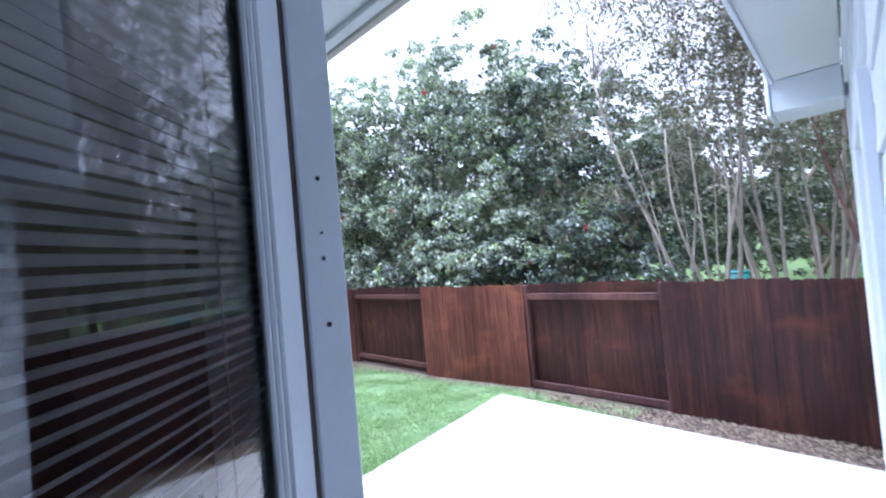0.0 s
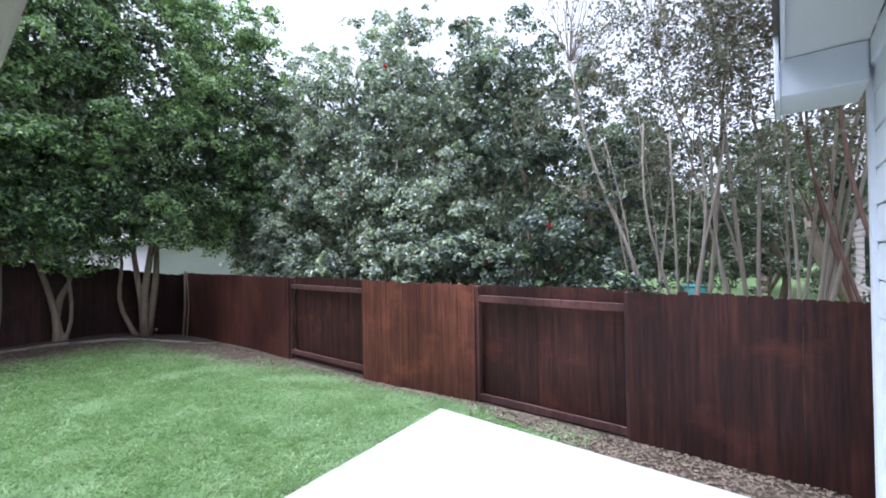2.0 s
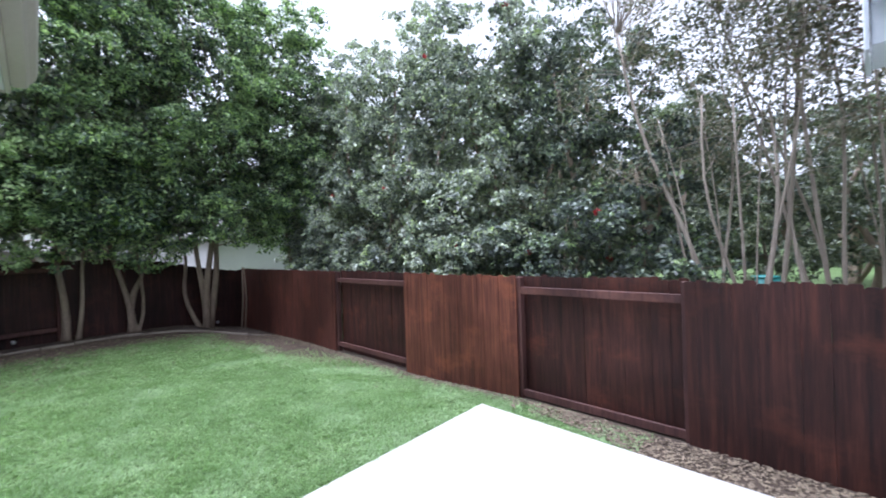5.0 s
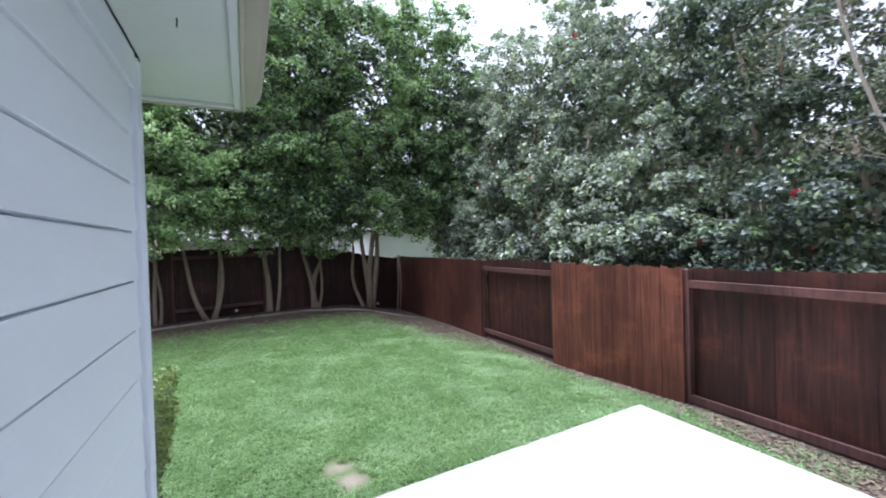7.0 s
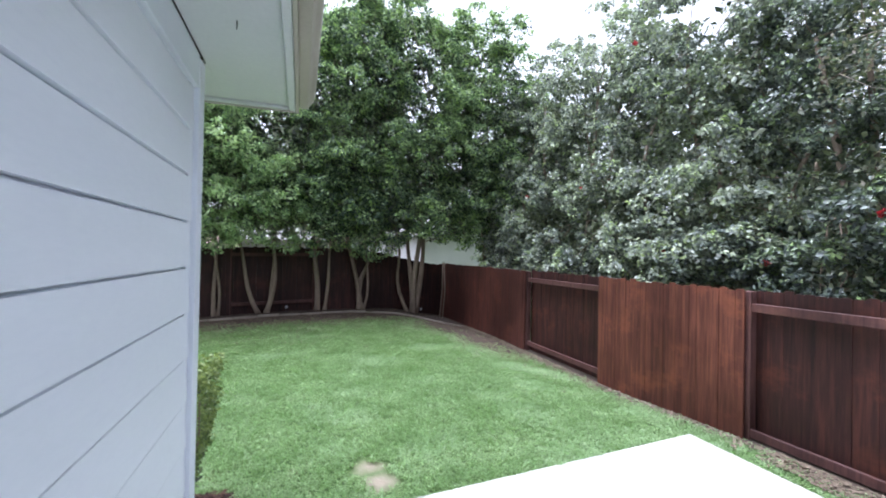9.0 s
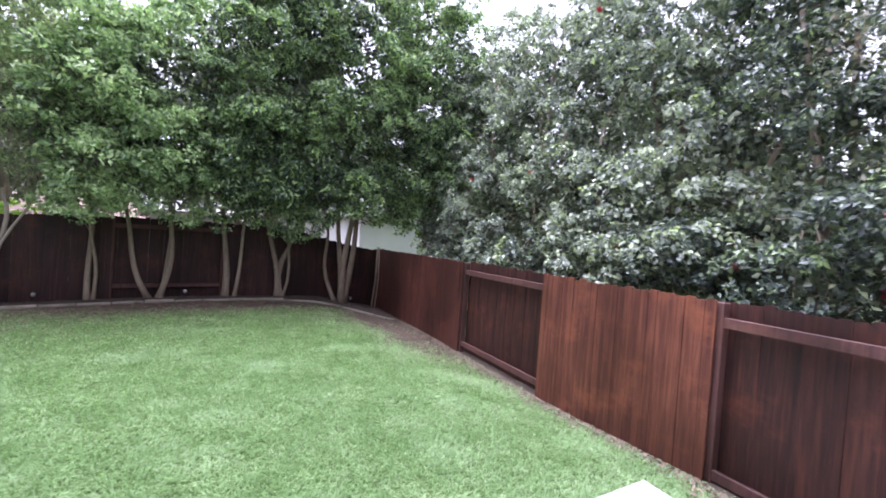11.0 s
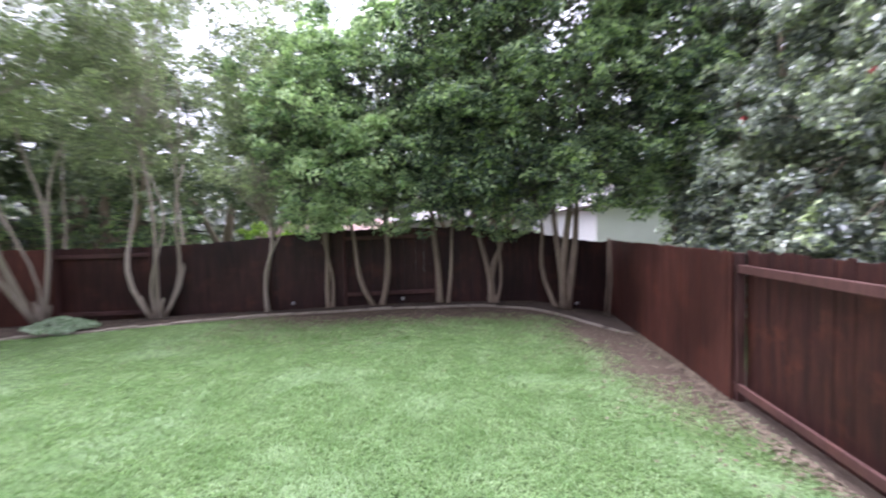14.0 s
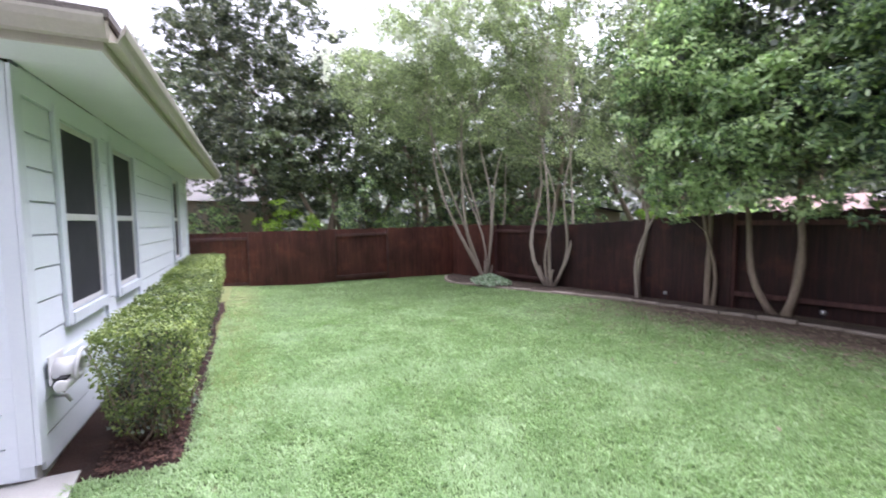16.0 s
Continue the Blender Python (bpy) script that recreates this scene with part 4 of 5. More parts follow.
def crown_points(blobs, n_clumps, per, rng, clump=0.22, shell=0.55, share=6, loose=0.62):
    """Leaf places through ellipsoid masses (x, y, z, rx, ry, rz): boughs near the outside, each a dome of drooping tufts
    whose leaves lie like shingles over its upper side, with dark gaps beneath; and the tuft centres."""
    n_boughs = max(8, n_clumps // share)
    vol = np.array([b[3] * b[4] * b[5] for b in blobs]) ** 0.75
    b = np.array(blobs)[rng.choice(len(blobs), n_boughs, p=vol / vol.sum())]
    d = rng.normal(0, 1, (n_boughs, 3))
    d /= np.linalg.norm(d, axis=1)[:, None]
    r = rng.uniform(max(shell, 0.3), 1.0, (n_boughs, 1)) ** 0.7 * (1 + 0.08 * rng.normal(0, 1, (n_boughs, 1)))
    bough = b[:, :3] + d * r * b[:, 3:]
    pick = rng.integers(0, n_boughs, n_clumps)
    reach = 1.9 * clump * rng.uniform(0.6, 1.5, (n_boughs, 1))
    lift = rng.normal(0, loose + 0.13, (n_clumps, 3)) + 0.6 * d[pick] + np.array([0, 0, 0.45])
    lift /= np.linalg.norm(lift, axis=1)[:, None]
    c = bough[pick] + lift * reach[pick] * rng.uniform(0.55, 1.0, (n_clumps, 1)) * np.array([1.0, 1.0, 0.7])
    size = clump * rng.uniform(0.5, 1.1, (n_clumps, 1, 1))
    tip = rng.normal(0, loose, (n_clumps, per, 3)) + 0.75 * lift[:, None] + np.array([0, 0, 0.15])
    tip /= np.linalg.norm(tip, axis=2)[..., None]
    off = tip * size * rng.uniform(0.25, 1.0, (n_clumps, per, 1)) ** 0.6 * np.array([1, 1, 0.75])
    off[..., 2] -= 0.22 * np.hypot(off[..., 0], off[..., 1])
    pts = (c[:, None] + off).reshape(-1, 3)
    out = tip.reshape(-1, 3) * 0.8 + np.repeat(lift, per, 0) * 0.4
    return pts, out, c


def bent(a, c, rng, wob=0.12, n=6):
    """A wavering run of points from a to c."""
    a, c = np.array(a, float), np.array(c, float)
    L = np.linalg.norm(c - a)
    k1, k2 = rng.normal(0, wob * 0.3 * L, 3), rng.normal(0, wob * 0.18 * L, 3)
    return [tuple(a + (c - a) * t + k1 * math.sin(math.pi * t) + k2 * math.sin(2 * math.pi * t)) for t in np.linspace(0, 1, n)]


def tree(name, label, base, stems, blobs, n_clumps, per, leaf, bark, mat, seed, clump=0.22, shell=0.5, limbs=40, category="tree", droop=0.25, flowers=None, group="", thick=0.9, fill=0, share=6, hold=-99.0, loose=0.62, waver=0.15):
    """A tree with one or several stems (dx, dy, height, radius, foot_dx, foot_dy), limbs out to its clumps, and a crown of single leaves."""
    rng = np.random.default_rng(seed)
    root = thing(name, *base, 0, label, category, group)
    pts, out, c = crown_points(blobs, n_clumps, per, rng, clump, shell, share, loose)
    free = (pts[:, 1] > hold) | (pts[:, 2] > 2.0)
    pts, out, c = pts[free], out[free], c[c[:, 1] > hold + 0.3]
    ends = []
    for dx, dy, h, r, fx, fy in stems:
        run = bent((fx, fy, -0.08), (dx, dy, h), rng, waver, 10)
        part("trunk", tubes("trunk", [(run, [r * (1.5 if i == 0 else 1.2 - 0.7 * i / 9) for i in range(10)])], bark, 8), root)
        ends += [(np.array(p), r * (1.0 - 0.62 * i / 9)) for i, p in enumerate(run) if i >= 5]
    runs = []
    for k in rng.choice(len(c), min(limbs, len(c)), replace=False):
        low = [e for e in ends if e[0][2] < c[k][2] + 0.2] or ends
        p, r = min(low, key=lambda e: np.linalg.norm(e[0] - c[k]) + rng.uniform(0, 1.1))
        run = bent(p, c[k], rng, 0.14, 5)
        runs.append((run, [max(0.004, r * thick * (0.42 - 0.085 * i)) for i in range(5)]))
    tagged(part("branchwork", tubes("branchwork", runs, bark, 5), root), kind="stuff")
    crown = part("crown", leaves("crown", pts, out, leaf[0], leaf[1], mat, rng, droop), root)
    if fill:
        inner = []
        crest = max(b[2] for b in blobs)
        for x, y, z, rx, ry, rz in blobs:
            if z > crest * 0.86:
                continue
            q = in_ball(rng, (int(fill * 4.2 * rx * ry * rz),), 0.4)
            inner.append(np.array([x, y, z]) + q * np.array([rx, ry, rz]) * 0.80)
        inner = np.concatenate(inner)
        # inner leaves take the dark leaf colour to paint the crown's shaded gaps
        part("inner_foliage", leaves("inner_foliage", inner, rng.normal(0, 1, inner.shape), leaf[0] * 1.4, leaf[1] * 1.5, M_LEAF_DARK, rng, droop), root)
    if flowers:
        fm, count, size = flowers
        top = c[c[:, 2] > np.quantile(c[:, 2], 0.3)] if fm is M_PETAL else c
        sel = top[rng.choice(len(top), count)]
        away = sel - c.mean(0)
        sel = sel + away / np.linalg.norm(away, axis=1)[:, None] * (0.6 if fm is M_PETAL else 0.2)
        fp = (sel[:, None] + rng.normal(0, size, (count, 26 if fm is M_PETAL else 7, 3)) * (0.5 if fm is M_PETAL else 0.35)).reshape(-1, 3)
        part("blossom", leaves("blossom", fp, rng.normal(0, 1, fp.shape), 0.10, 0.085, fm, rng, 0.0, 1.0), root, "white blossom heads" if fm is M_PETAL else "red camellia blossoms")
    return root


# the glossy shrubs behind the north fence
for i, (x, y, w, h, seed) in enumerate(((-12.7, 7.9, 1.6, 8.2, 9), (-10.9, 7.7, 1.9, 8.3, 2), (-8.5, 7.6, 1.95, 8.0, 3), (-6.1, 7.55, 1.8, 7.5, 4), (-4.1, 7.5, 1.4, 6.5, 5), (-2.75, 7.3, 0.9, 3.9, 6))):
    blobs = [(0, 0, h * 0.42, w, 1.25, h * 0.40), (w * 0.45, -0.35, h * 0.30, w * 0.75, 1.15, h * 0.28), (-w * 0.5, -0.3, h * 0.31, w * 0.75, 1.15, h * 0.28), (0.1, 0.1, h * 0.84, w * 0.62, 0.8, h * 0.17), (-w * 0.55, 0, h * 0.72, w * 0.6, 0.8, h * 0.20), (w * 0.55, 0, h * 0.70, w * 0.6, 0.8, h * 0.2), (0, -1.0, 1.85, w * 1.05, 0.5, 0.5)]
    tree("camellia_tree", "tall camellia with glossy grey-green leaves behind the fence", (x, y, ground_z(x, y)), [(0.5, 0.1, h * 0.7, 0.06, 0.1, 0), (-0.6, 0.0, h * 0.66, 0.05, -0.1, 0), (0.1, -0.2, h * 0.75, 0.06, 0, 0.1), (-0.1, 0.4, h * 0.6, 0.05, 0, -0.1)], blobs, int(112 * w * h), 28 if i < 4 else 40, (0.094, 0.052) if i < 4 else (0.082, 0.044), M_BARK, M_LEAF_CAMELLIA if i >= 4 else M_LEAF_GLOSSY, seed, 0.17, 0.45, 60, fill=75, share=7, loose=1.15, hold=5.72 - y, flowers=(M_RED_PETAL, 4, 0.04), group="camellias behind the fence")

# the row of trees along the west fence, and one round the corner
WEST = [(-13.0, 4.25, 2.55, 9.8, 2.3), (-13.0, 2.70, 2.5, 9.5, 1.6), (-12.85, 1.50, 2.3, 7.9, 1.15), (-12.55, 0.03, 2.3, 6.4, 1.35), (-12.35, -1.10, 2.45, 6.3, 1.15), (-13.3, 6.7, 3.0, 9.9, 1.9)]
STEMS = [[(0.35, 0.2, 3.6, 0.085, 0.05, 0.05), (-0.1, 0.35, 3.7, 0.08, -0.04, 0.1), (0.1, -0.75, 3.0, 0.05, 0.03, -0.08), (0.0, 0.0, 3.8, 0.07, 0.0, 0.02)],
         [(0.1, -0.42, 3.4, 0.065, 0, -0.08), (0.05, 0.60, 3.4, 0.075, 0, 0.07), (0.2, 0.2, 3.0, 0.035, 0.05, 0.0)],
         [(0.0, -0.22, 3.0, 0.075, 0, -0.08), (0.1, 0.42, 2.8, 0.045, 0.02, 0.12)],
         [(0.1, -0.85, 2.7, 0.055, 0, -0.05), (0.0, 0.25, 2.9, 0.06, 0, 0.05), (0.1, 0.32, 2.6, 0.04, 0.04, 0.12)],
         [(0.1, -0.22, 2.7, 0.05, 0, 0.0), (0.05, 0.12, 2.7, 0.035, 0.0, 0.08)],
         [(0.1, -0.2, 3.7, 0.07, 0, 0), (0.1, 0.4, 3.6, 0.06, 0, 0.1)]]
for i, ((x, y, low, h, w), stems) in enumerate(zip(WEST, STEMS)):
    mid = (low - 0.5 + h) / 2
    blobs = [(0.2, 0, mid, 1.35, w, (h - low + 0.7) / 2), (0.6, 0.3, low + 0.3, 0.95, w * 0.75, 0.8), (0.55, -0.5, low + 1.1, 1.0, w * 0.8, 0.95), (0.75, 0.4, low + 2.2, 0.95, w * 0.75, 0.9), (0.2, 0.1, h - 0.7, 0.8, w * 0.6, 0.9), (0.6, -0.3, (low + h) / 2 + 0.6, 0.9, w * 0.85, 0.9)]
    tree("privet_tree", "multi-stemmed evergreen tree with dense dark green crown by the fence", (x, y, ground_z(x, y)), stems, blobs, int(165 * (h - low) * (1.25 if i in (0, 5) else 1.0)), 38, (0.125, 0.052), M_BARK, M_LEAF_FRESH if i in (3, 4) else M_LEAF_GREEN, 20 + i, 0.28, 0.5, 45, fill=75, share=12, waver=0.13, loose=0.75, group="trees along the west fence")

# paler trees at the south end of the bed
for i, (x, y, stems, blobs, flowers) in enumerate((
        (-11.98, -2.38, [(0.0, -0.08, 2.4, 0.05, 0, 0), (0.1, 0.6, 2.3, 0.03, 0.03, 0.05)], [(0.2, 0, 3.5, 1.0, 1.05, 1.0), (0.2, 0.1, 4.9, 1.0, 1.1, 1.2), (0.1, 0, 6.4, 0.9, 1.0, 1.2)], None),
        (-11.53, -4.80, [(0.0, -0.5, 3.6, 0.05, 0, -0.06), (0.1, 0.9, 3.4, 0.04, 0, 0.08), (0.4, 0.1, 3.9, 0.045, 0, 0.02), (-0.3, 0.4, 3.7, 0.035, 0, 0.05), (0.6, 0.5, 3.2, 0.03, 0.05, 0.05), (0.1, 0.25, 0.5, 0.05, 0.02, 0.1), (0.1, -0.3, 0.55, 0.04, 0.02, -0.1)], [(0.2, 0, 4.4, 1.3, 1.3, 1.4), (0.3, -0.3, 6.2, 1.5, 1.6, 1.4), (0.2, 0.3, 7.8, 1.5, 1.6, 1.2)], None),
        (-11.05, -7.30, [(0.3, -1.2, 4.4, 0.045, 0, -0.06), (1.7, -0.3, 4.8, 0.05, 0, 0.0), (1.3, 0.9, 4.6, 0.05, 0.05, 0.05), (0.5, 0.2, 5.0, 0.04, 0.02, 0.06), (-0.5, 0.5, 4.4, 0.04, 0.02, -0.03), (-0.9, -0.2, 4.2, 0.035, -0.05, 0.0), (1.0, 0.1, 4.8, 0.03, 0.08, 0.03), (2.1, 0.5, 4.6, 0.035, 0.08, 0.05)], [(0.9, 0, 5.4, 2.6, 2.0, 1.3), (2.2, -0.8, 6.6, 2.2, 1.8, 1.2), (0.6, 0.9, 6.4, 2.0, 1.6, 1.3), (1.2, 0, 8.4, 2.9, 2.2, 1.2), (3.0, 0, 5.2, 1.6, 1.5, 1.0)], (M_PETAL, 200, 0.13)))):
    tree("crape_myrtle", "multi-stemmed crape myrtle with feathery pale green crown" + (" and white blossom" if flowers else ""), (x, y, ground_z(x, y)), stems, blobs, (620, 900, 2300)[i], 34, (0.085, 0.036), M_BARK_PALE, M_LEAF_SPRAY, 40 + i, 0.27, 0.3, 110, share=8, waver=0.12, loose=1.0, flowers=flowers, group="crape myrtles by the fence")

# bare-stemmed crape myrtles behind the north fence
for i, (x, y, n, h) in enumerate(((-1.35, 6.7, 11, 6.4), (-0.35, 6.9, 13, 7.0), (0.75, 6.8, 10, 6.6))):
    rng = np.random.default_rng(60 + i)
    stems = []
    for k in range(n):
        a = 2 * math.pi * k / n + rng.uniform(-0.3, 0.3)
        r = rng.uniform(0.35, 1.35)
        stems.append((r * math.cos(a) - 0.1, 0.6 * r * math.sin(a), h * rng.uniform(0.52, 0.72), rng.uniform(0.010, 0.028), 0.16 * math.cos(a), 0.12 * math.sin(a)))
    blobs = [(-0.1, 0, h * 0.84, 1.7, 1.2, h * 0.26), (-0.6, 0, h * 0.62, 1.2, 0.8, h * 0.22), (0.5, 0.2, h * 0.62, 1.2, 0.8, h * 0.22)]
    tree("bare_crape_myrtle", "thin-stemmed crape myrtle with sparse brownish leaves behind the fence", (x, y, ground_z(x, y)), stems, blobs, 560, 22, (0.060, 0.034), M_BARK_RED if i == 2 else M_BARK_PALE, M_LEAF_MYRTLE, 70 + i, 0.26, 0.1, 200, thick=0.7, waver=0.07, loose=1.3, group="bare crape myrtles")

# the dark tree and the broad ones beyond the south fence
tree("magnolia_tree", "tall dark evergreen tree beyond the fence", (-4.5, -13.2, -0.1), [(0, 0, 6.5, 0.14, 0, 0), (0.6, 0.2, 5.5, 0.07, 0.1, 0), (-0.5, 0.1, 5.5, 0.07, -0.1, 0)], [(-0.2, 0, 4.0, 3.2, 2.1, 2.3), (-0.5, 0, 6.6, 3.1, 1.9, 2.3), (-0.3, 0, 9.2, 2.4, 1.4, 1.8), (1.3, 0, 8.4, 1.7, 1.2, 1.6), (-2.2, 0, 8.0, 1.3, 1.0, 1.8)], 1500, 34, (0.17, 0.07), M_BARK, M_LEAF_DARK, 90, 0.34, 0.3, 40, fill=12)
cedar = tree("evergreen_tree", "dark evergreen tree on the far lawn", (-6.8, 12.5, -0.5), [(0, 0, 5.0, 0.12, 0, 0), (0.5, 0.2, 4.0, 0.06, 0.1, 0)], [(-0.1, 0, 3.0, 2.1, 1.6, 1.7), (0, 0, 4.8, 1.8, 1.4, 1.6), (0.1, 0, 6.3, 1.3, 1.0, 1.2)], 420, 30, (0.17, 0.08), M_BARK, M_LEAF_DARK, 98, 0.36, 0.3, 24)
oak = tree("oak_tree", "broad dark green tree beyond the fence", (-9.0, -14.0, -0.1), [(0.2, 0.2, 3.6, 0.20, 0, 0), (-1.8, 0.3, 4.8, 0.11, -0.05, 0), (2.0, 0.2, 4.6, 0.11, 0.05, 0)], [(0, 0, 5.0, 3.0, 2.4, 1.9), (1.8, 0.4, 4.0, 2.0, 1.8, 1.6), (-1.8, 0.2, 4.2, 2.0, 1.8, 1.6), (0, 0, 7.0, 2.4, 2.0, 1.6)], 480, 26, (0.21, 0.10), M_BARK, M_LEAF_OAK, 91, 0.48, 0.2, 40)
tree("lime_shrub", "bright yellow-green shrub beyond the fence", (-5.6, -11.2, -0.2), [(0, 0, 1.6, 0.03, 0, 0), (0.4, 0, 1.5, 0.03, 0.05, 0)], [(0, 0, 1.75, 0.8, 0.6, 0.7), (0.7, 0.1, 1.8, 0.6, 0.5, 0.5)], 120, 30, (0.09, 0.05), M_BARK, M_LEAF_LIME, 92, 0.15, 0.3, 14, "shrub")
tree("lime_shrub", "bright yellow-green shrub beyond the fence", (-15.4, -4.2, -0.1), [(0, 0, 1.7, 0.03, 0, 0), (0.1, 0.4, 1.6, 0.03, 0.05, 0)], [(0, 0, 1.75, 0.6, 0.9, 0.45), (0, 0.9, 1.75, 0.5, 0.6, 0.4)], 120, 30, (0.09, 0.05), M_BARK, M_LEAF_LIME, 93, 0.15, 0.3, 14, "shrub")
shrub = tree("evergreen_shrub", "dark green evergreen shrub beyond the fence", (-11.5, -11.6, -0.2), [(0.3, 0, 1.9, 0.04, 0, 0), (-0.4, 0.1, 1.8, 0.04, 0, 0)], [(0, 0, 1.5, 1.5, 1.0, 1.2), (0.7, 0.1, 2.1, 0.9, 0.8, 0.8), (-0.8, 0, 1.8, 0.8, 0.8, 0.9)], 190, 36, (0.13, 0.06), M_BARK, M_LEAF_GREEN, 97, 0.28, 0.4, 20, "shrub", fill=40, group="shrubs beyond the fence")
for x, y, rz, size in ((-8.6, -12.2, 70, 1.1), (-2.2, -12.4, 200, 1.0), (-13.8, -10.4, 140, 1.1), (-14.3, -7.4, 250, 1.0), (-15.6, -2.0, 30, 0.9), (0.2, -12.8, 20, 1.1)):
    copy_thing(shrub, pose(x, y, -0.2, 0, 0, rz)).scale = (size, size, size)
FAR_OAKS = [(-7.3, -12.6, 190, 0.9), (-11.8, -12.6, 20, 1.0), (-14.2, -9.0, 75, 0.95), (-17.0, 1.5, 60, 0.8), (-17.5, -4.5, 130, 0.8), (-15.5, -12.5, 30, 1.0), (-13.0, -17.5, 100, 1.2), (-19.5, -8.5, 150, 1.1), (-2.0, -21.0, 70, 1.2), (3.5, -16.0, 10, 1.0), (-19.5, 12.5, 77, 1.15), (-29.0, 3.0, 12, 1.1), (-29.0, -7.0, 99, 1.2),
            (-12.0, 17.0, 20, 1.2), (-5.5, 19.0, 80, 0.85), (-1.0, 24.0, 310, 0.85), (4.0, 27.0, 33, 1.0)]
for x, y, rz, size in FAR_OAKS:
    copy_thing(oak, pose(x, y, -0.1, 0, 0, rz)).scale = (size, size, size)
FAR_DARK = [(-3.4, 12.0, 120, 0.72), (-2.4, 16.5, 200, 0.8), (-0.6, 19.5, 60, 0.9), (-4.6, 16.5, 300, 1.0), (3.2, 19.0, 10, 1.0), (-9.5, 14.0, 250, 1.1), (1.3, 17.8, 330, 0.7), (2.4, 11.0, 80, 0.85)]
for x, y, rz, size in FAR_DARK:
    copy_thing(cedar, pose(x, y, -0.5, 0, 0, rz)).scale = (size, size, size)


def hedge(x0, x1, y0, y1, z1, seed):
    """A clipped box hedge: twigs inside, leaves over its faces, rounded corners."""
    rng = np.random.default_rng(seed)
    root = thing("clipped_hedge", (x0 + x1) / 2, (y0 + y1) / 2, 0, 0, "square-clipped yellow-green hedge beside the house wall", "hedge", "clipped hedges")
    w, d = (x1 - x0) / 2, (y1 - y0) / 2
    n = int(6200 * (w * d + (w + d) * z1) * 2.0)
    p = rng.uniform(-1, 1, (n, 3))
    face = rng.integers(0, 5, n)
    out = np.zeros((n, 3))
    for k, (ax, s) in enumerate(((0, -1), (0, 1), (1, -1), (1, 1), (2, 1))):
        p[face == k, ax], out[face == k, ax] = s, s
    keep = ~((out[:, 2] == 0) & (p[:, 2] < -0.55) & (rng.uniform(0, 1, n) < 0.75))
    p, out = p[keep], out[keep]
    thin = np.array([noise.noise((float(a) * w * 6, float(b) * d * 6, float(c) * 3 + seed)) for a, b, c in p])
    keep = (out[:, 2] > 0) | (p[:, 2] > 0.72) | (rng.uniform(0, 1, len(p)) > 0.45 + 1.6 * thin)
    p, out = p[keep], out[keep]
    low = np.clip((0.2 - p[:, 2]) * 0.32, 0, 0.4)
    p = np.stack([p[:, 0] * w * (1 - low), p[:, 1] * d * (1 - low * 0.6), z1 * 0.56 + p[:, 2] * z1 * 0.44], 1)
    lump = np.array([noise.noise(Vector((float(a) * 4, float(b) * 4, float(c) * 4))) for a, b, c in p])
    p += out * (0.06 * lump[:, None] - np.abs(rng.normal(0, 0.045, (len(p), 1)))) + rng.normal(0, 0.008, p.shape)
    part("foliage", leaves("foliage", p, out * 1.1, 0.034, 0.020, M_LEAF_BOX, rng, 0.0, 0.6), root)
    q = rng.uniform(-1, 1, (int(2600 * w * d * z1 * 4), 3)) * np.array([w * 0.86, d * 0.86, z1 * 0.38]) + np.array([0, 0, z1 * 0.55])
    # leaves inside are coloured dark for the shade in the hedge's depth
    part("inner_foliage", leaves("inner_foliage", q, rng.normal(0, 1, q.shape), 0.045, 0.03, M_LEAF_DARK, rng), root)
    runs = []
    for k in range(46):
        a = (rng.uniform(-0.5, 0.5) * w, rng.uniform(-0.5, 0.5) * d, -0.05)
        c = (rng.uniform(-0.97, 0.97) * w, rng.uniform(-0.98, 0.98) * d, z1 * rng.uniform(0.45, 0.95))
        runs.append((bent(a, c, rng, 0.2, 5), [0.012, 0.010, 0.008, 0.006, 0.004]))
    part("twig_work", tubes("twig_work", runs, M_BARK, 5), root)


for i, (y1, y0, z) in enumerate(((0.42, -0.72, 0.99), (-0.98, -2.60, 0.99), (-2.82, -4.40, 1.03), (-4.62, -6.40, 1.06))):
    hedge(-3.93 + 0.035 * i, -3.28 + 0.035 * i, y0, y1, z, 110 + i)


def far_woods():
    """The dark belt of trees round the horizon, uneven along its top."""
    rng = np.random.default_rng(200)
    n = 16000
    a = rng.uniform(0, 2 * math.pi, n)
    r = rng.uniform(36, 46, n)
    top = np.array([5.5 + 3.2 * noise.noise((math.cos(t) * 5, math.sin(t) * 5, 2)) + 1.6 * noise.noise((math.cos(t) * 17, math.sin(t) * 17, 5)) for t in a])
    p = np.stack([r * np.cos(a) - 5, r * np.sin(a), top * rng.uniform(0, 1, n) ** 0.8], 1)
    out = np.stack([-np.cos(a), -np.sin(a), np.full(n, 0.3)], 1)
    tagged(part("far_woods", leaves("far_woods", p, out * 1.5, 1.3, 0.8, M_LEAF_DARK, rng)), "dark green belt of distant trees", "woods", kind="stuff")


far_woods()


def garden_light(x, y):
    root = thing("garden_light", x, y, ground_z(x, y) + 0.03, 0, "small weathered grey stake light in the soil bed", "garden light", "garden lights")
    part("stake", tubes("stake", [([(0, 0, -0.05), (0, 0, 0.12)], [0.008, 0.008])], M_METAL, 7), root)
    part("head", tubes("head", [([(0, 0, 0.11), (0, 0, 0.13), (0, 0, 0.17), (0, 0, 0.185)], [0.02, 0.035, 0.04, 0.015])], M_STEEL, 10), root)


garden_light(-12.55, 0.62)
garden_light(-13.25, 4.62)
garden_light(-12.2, -1.9)


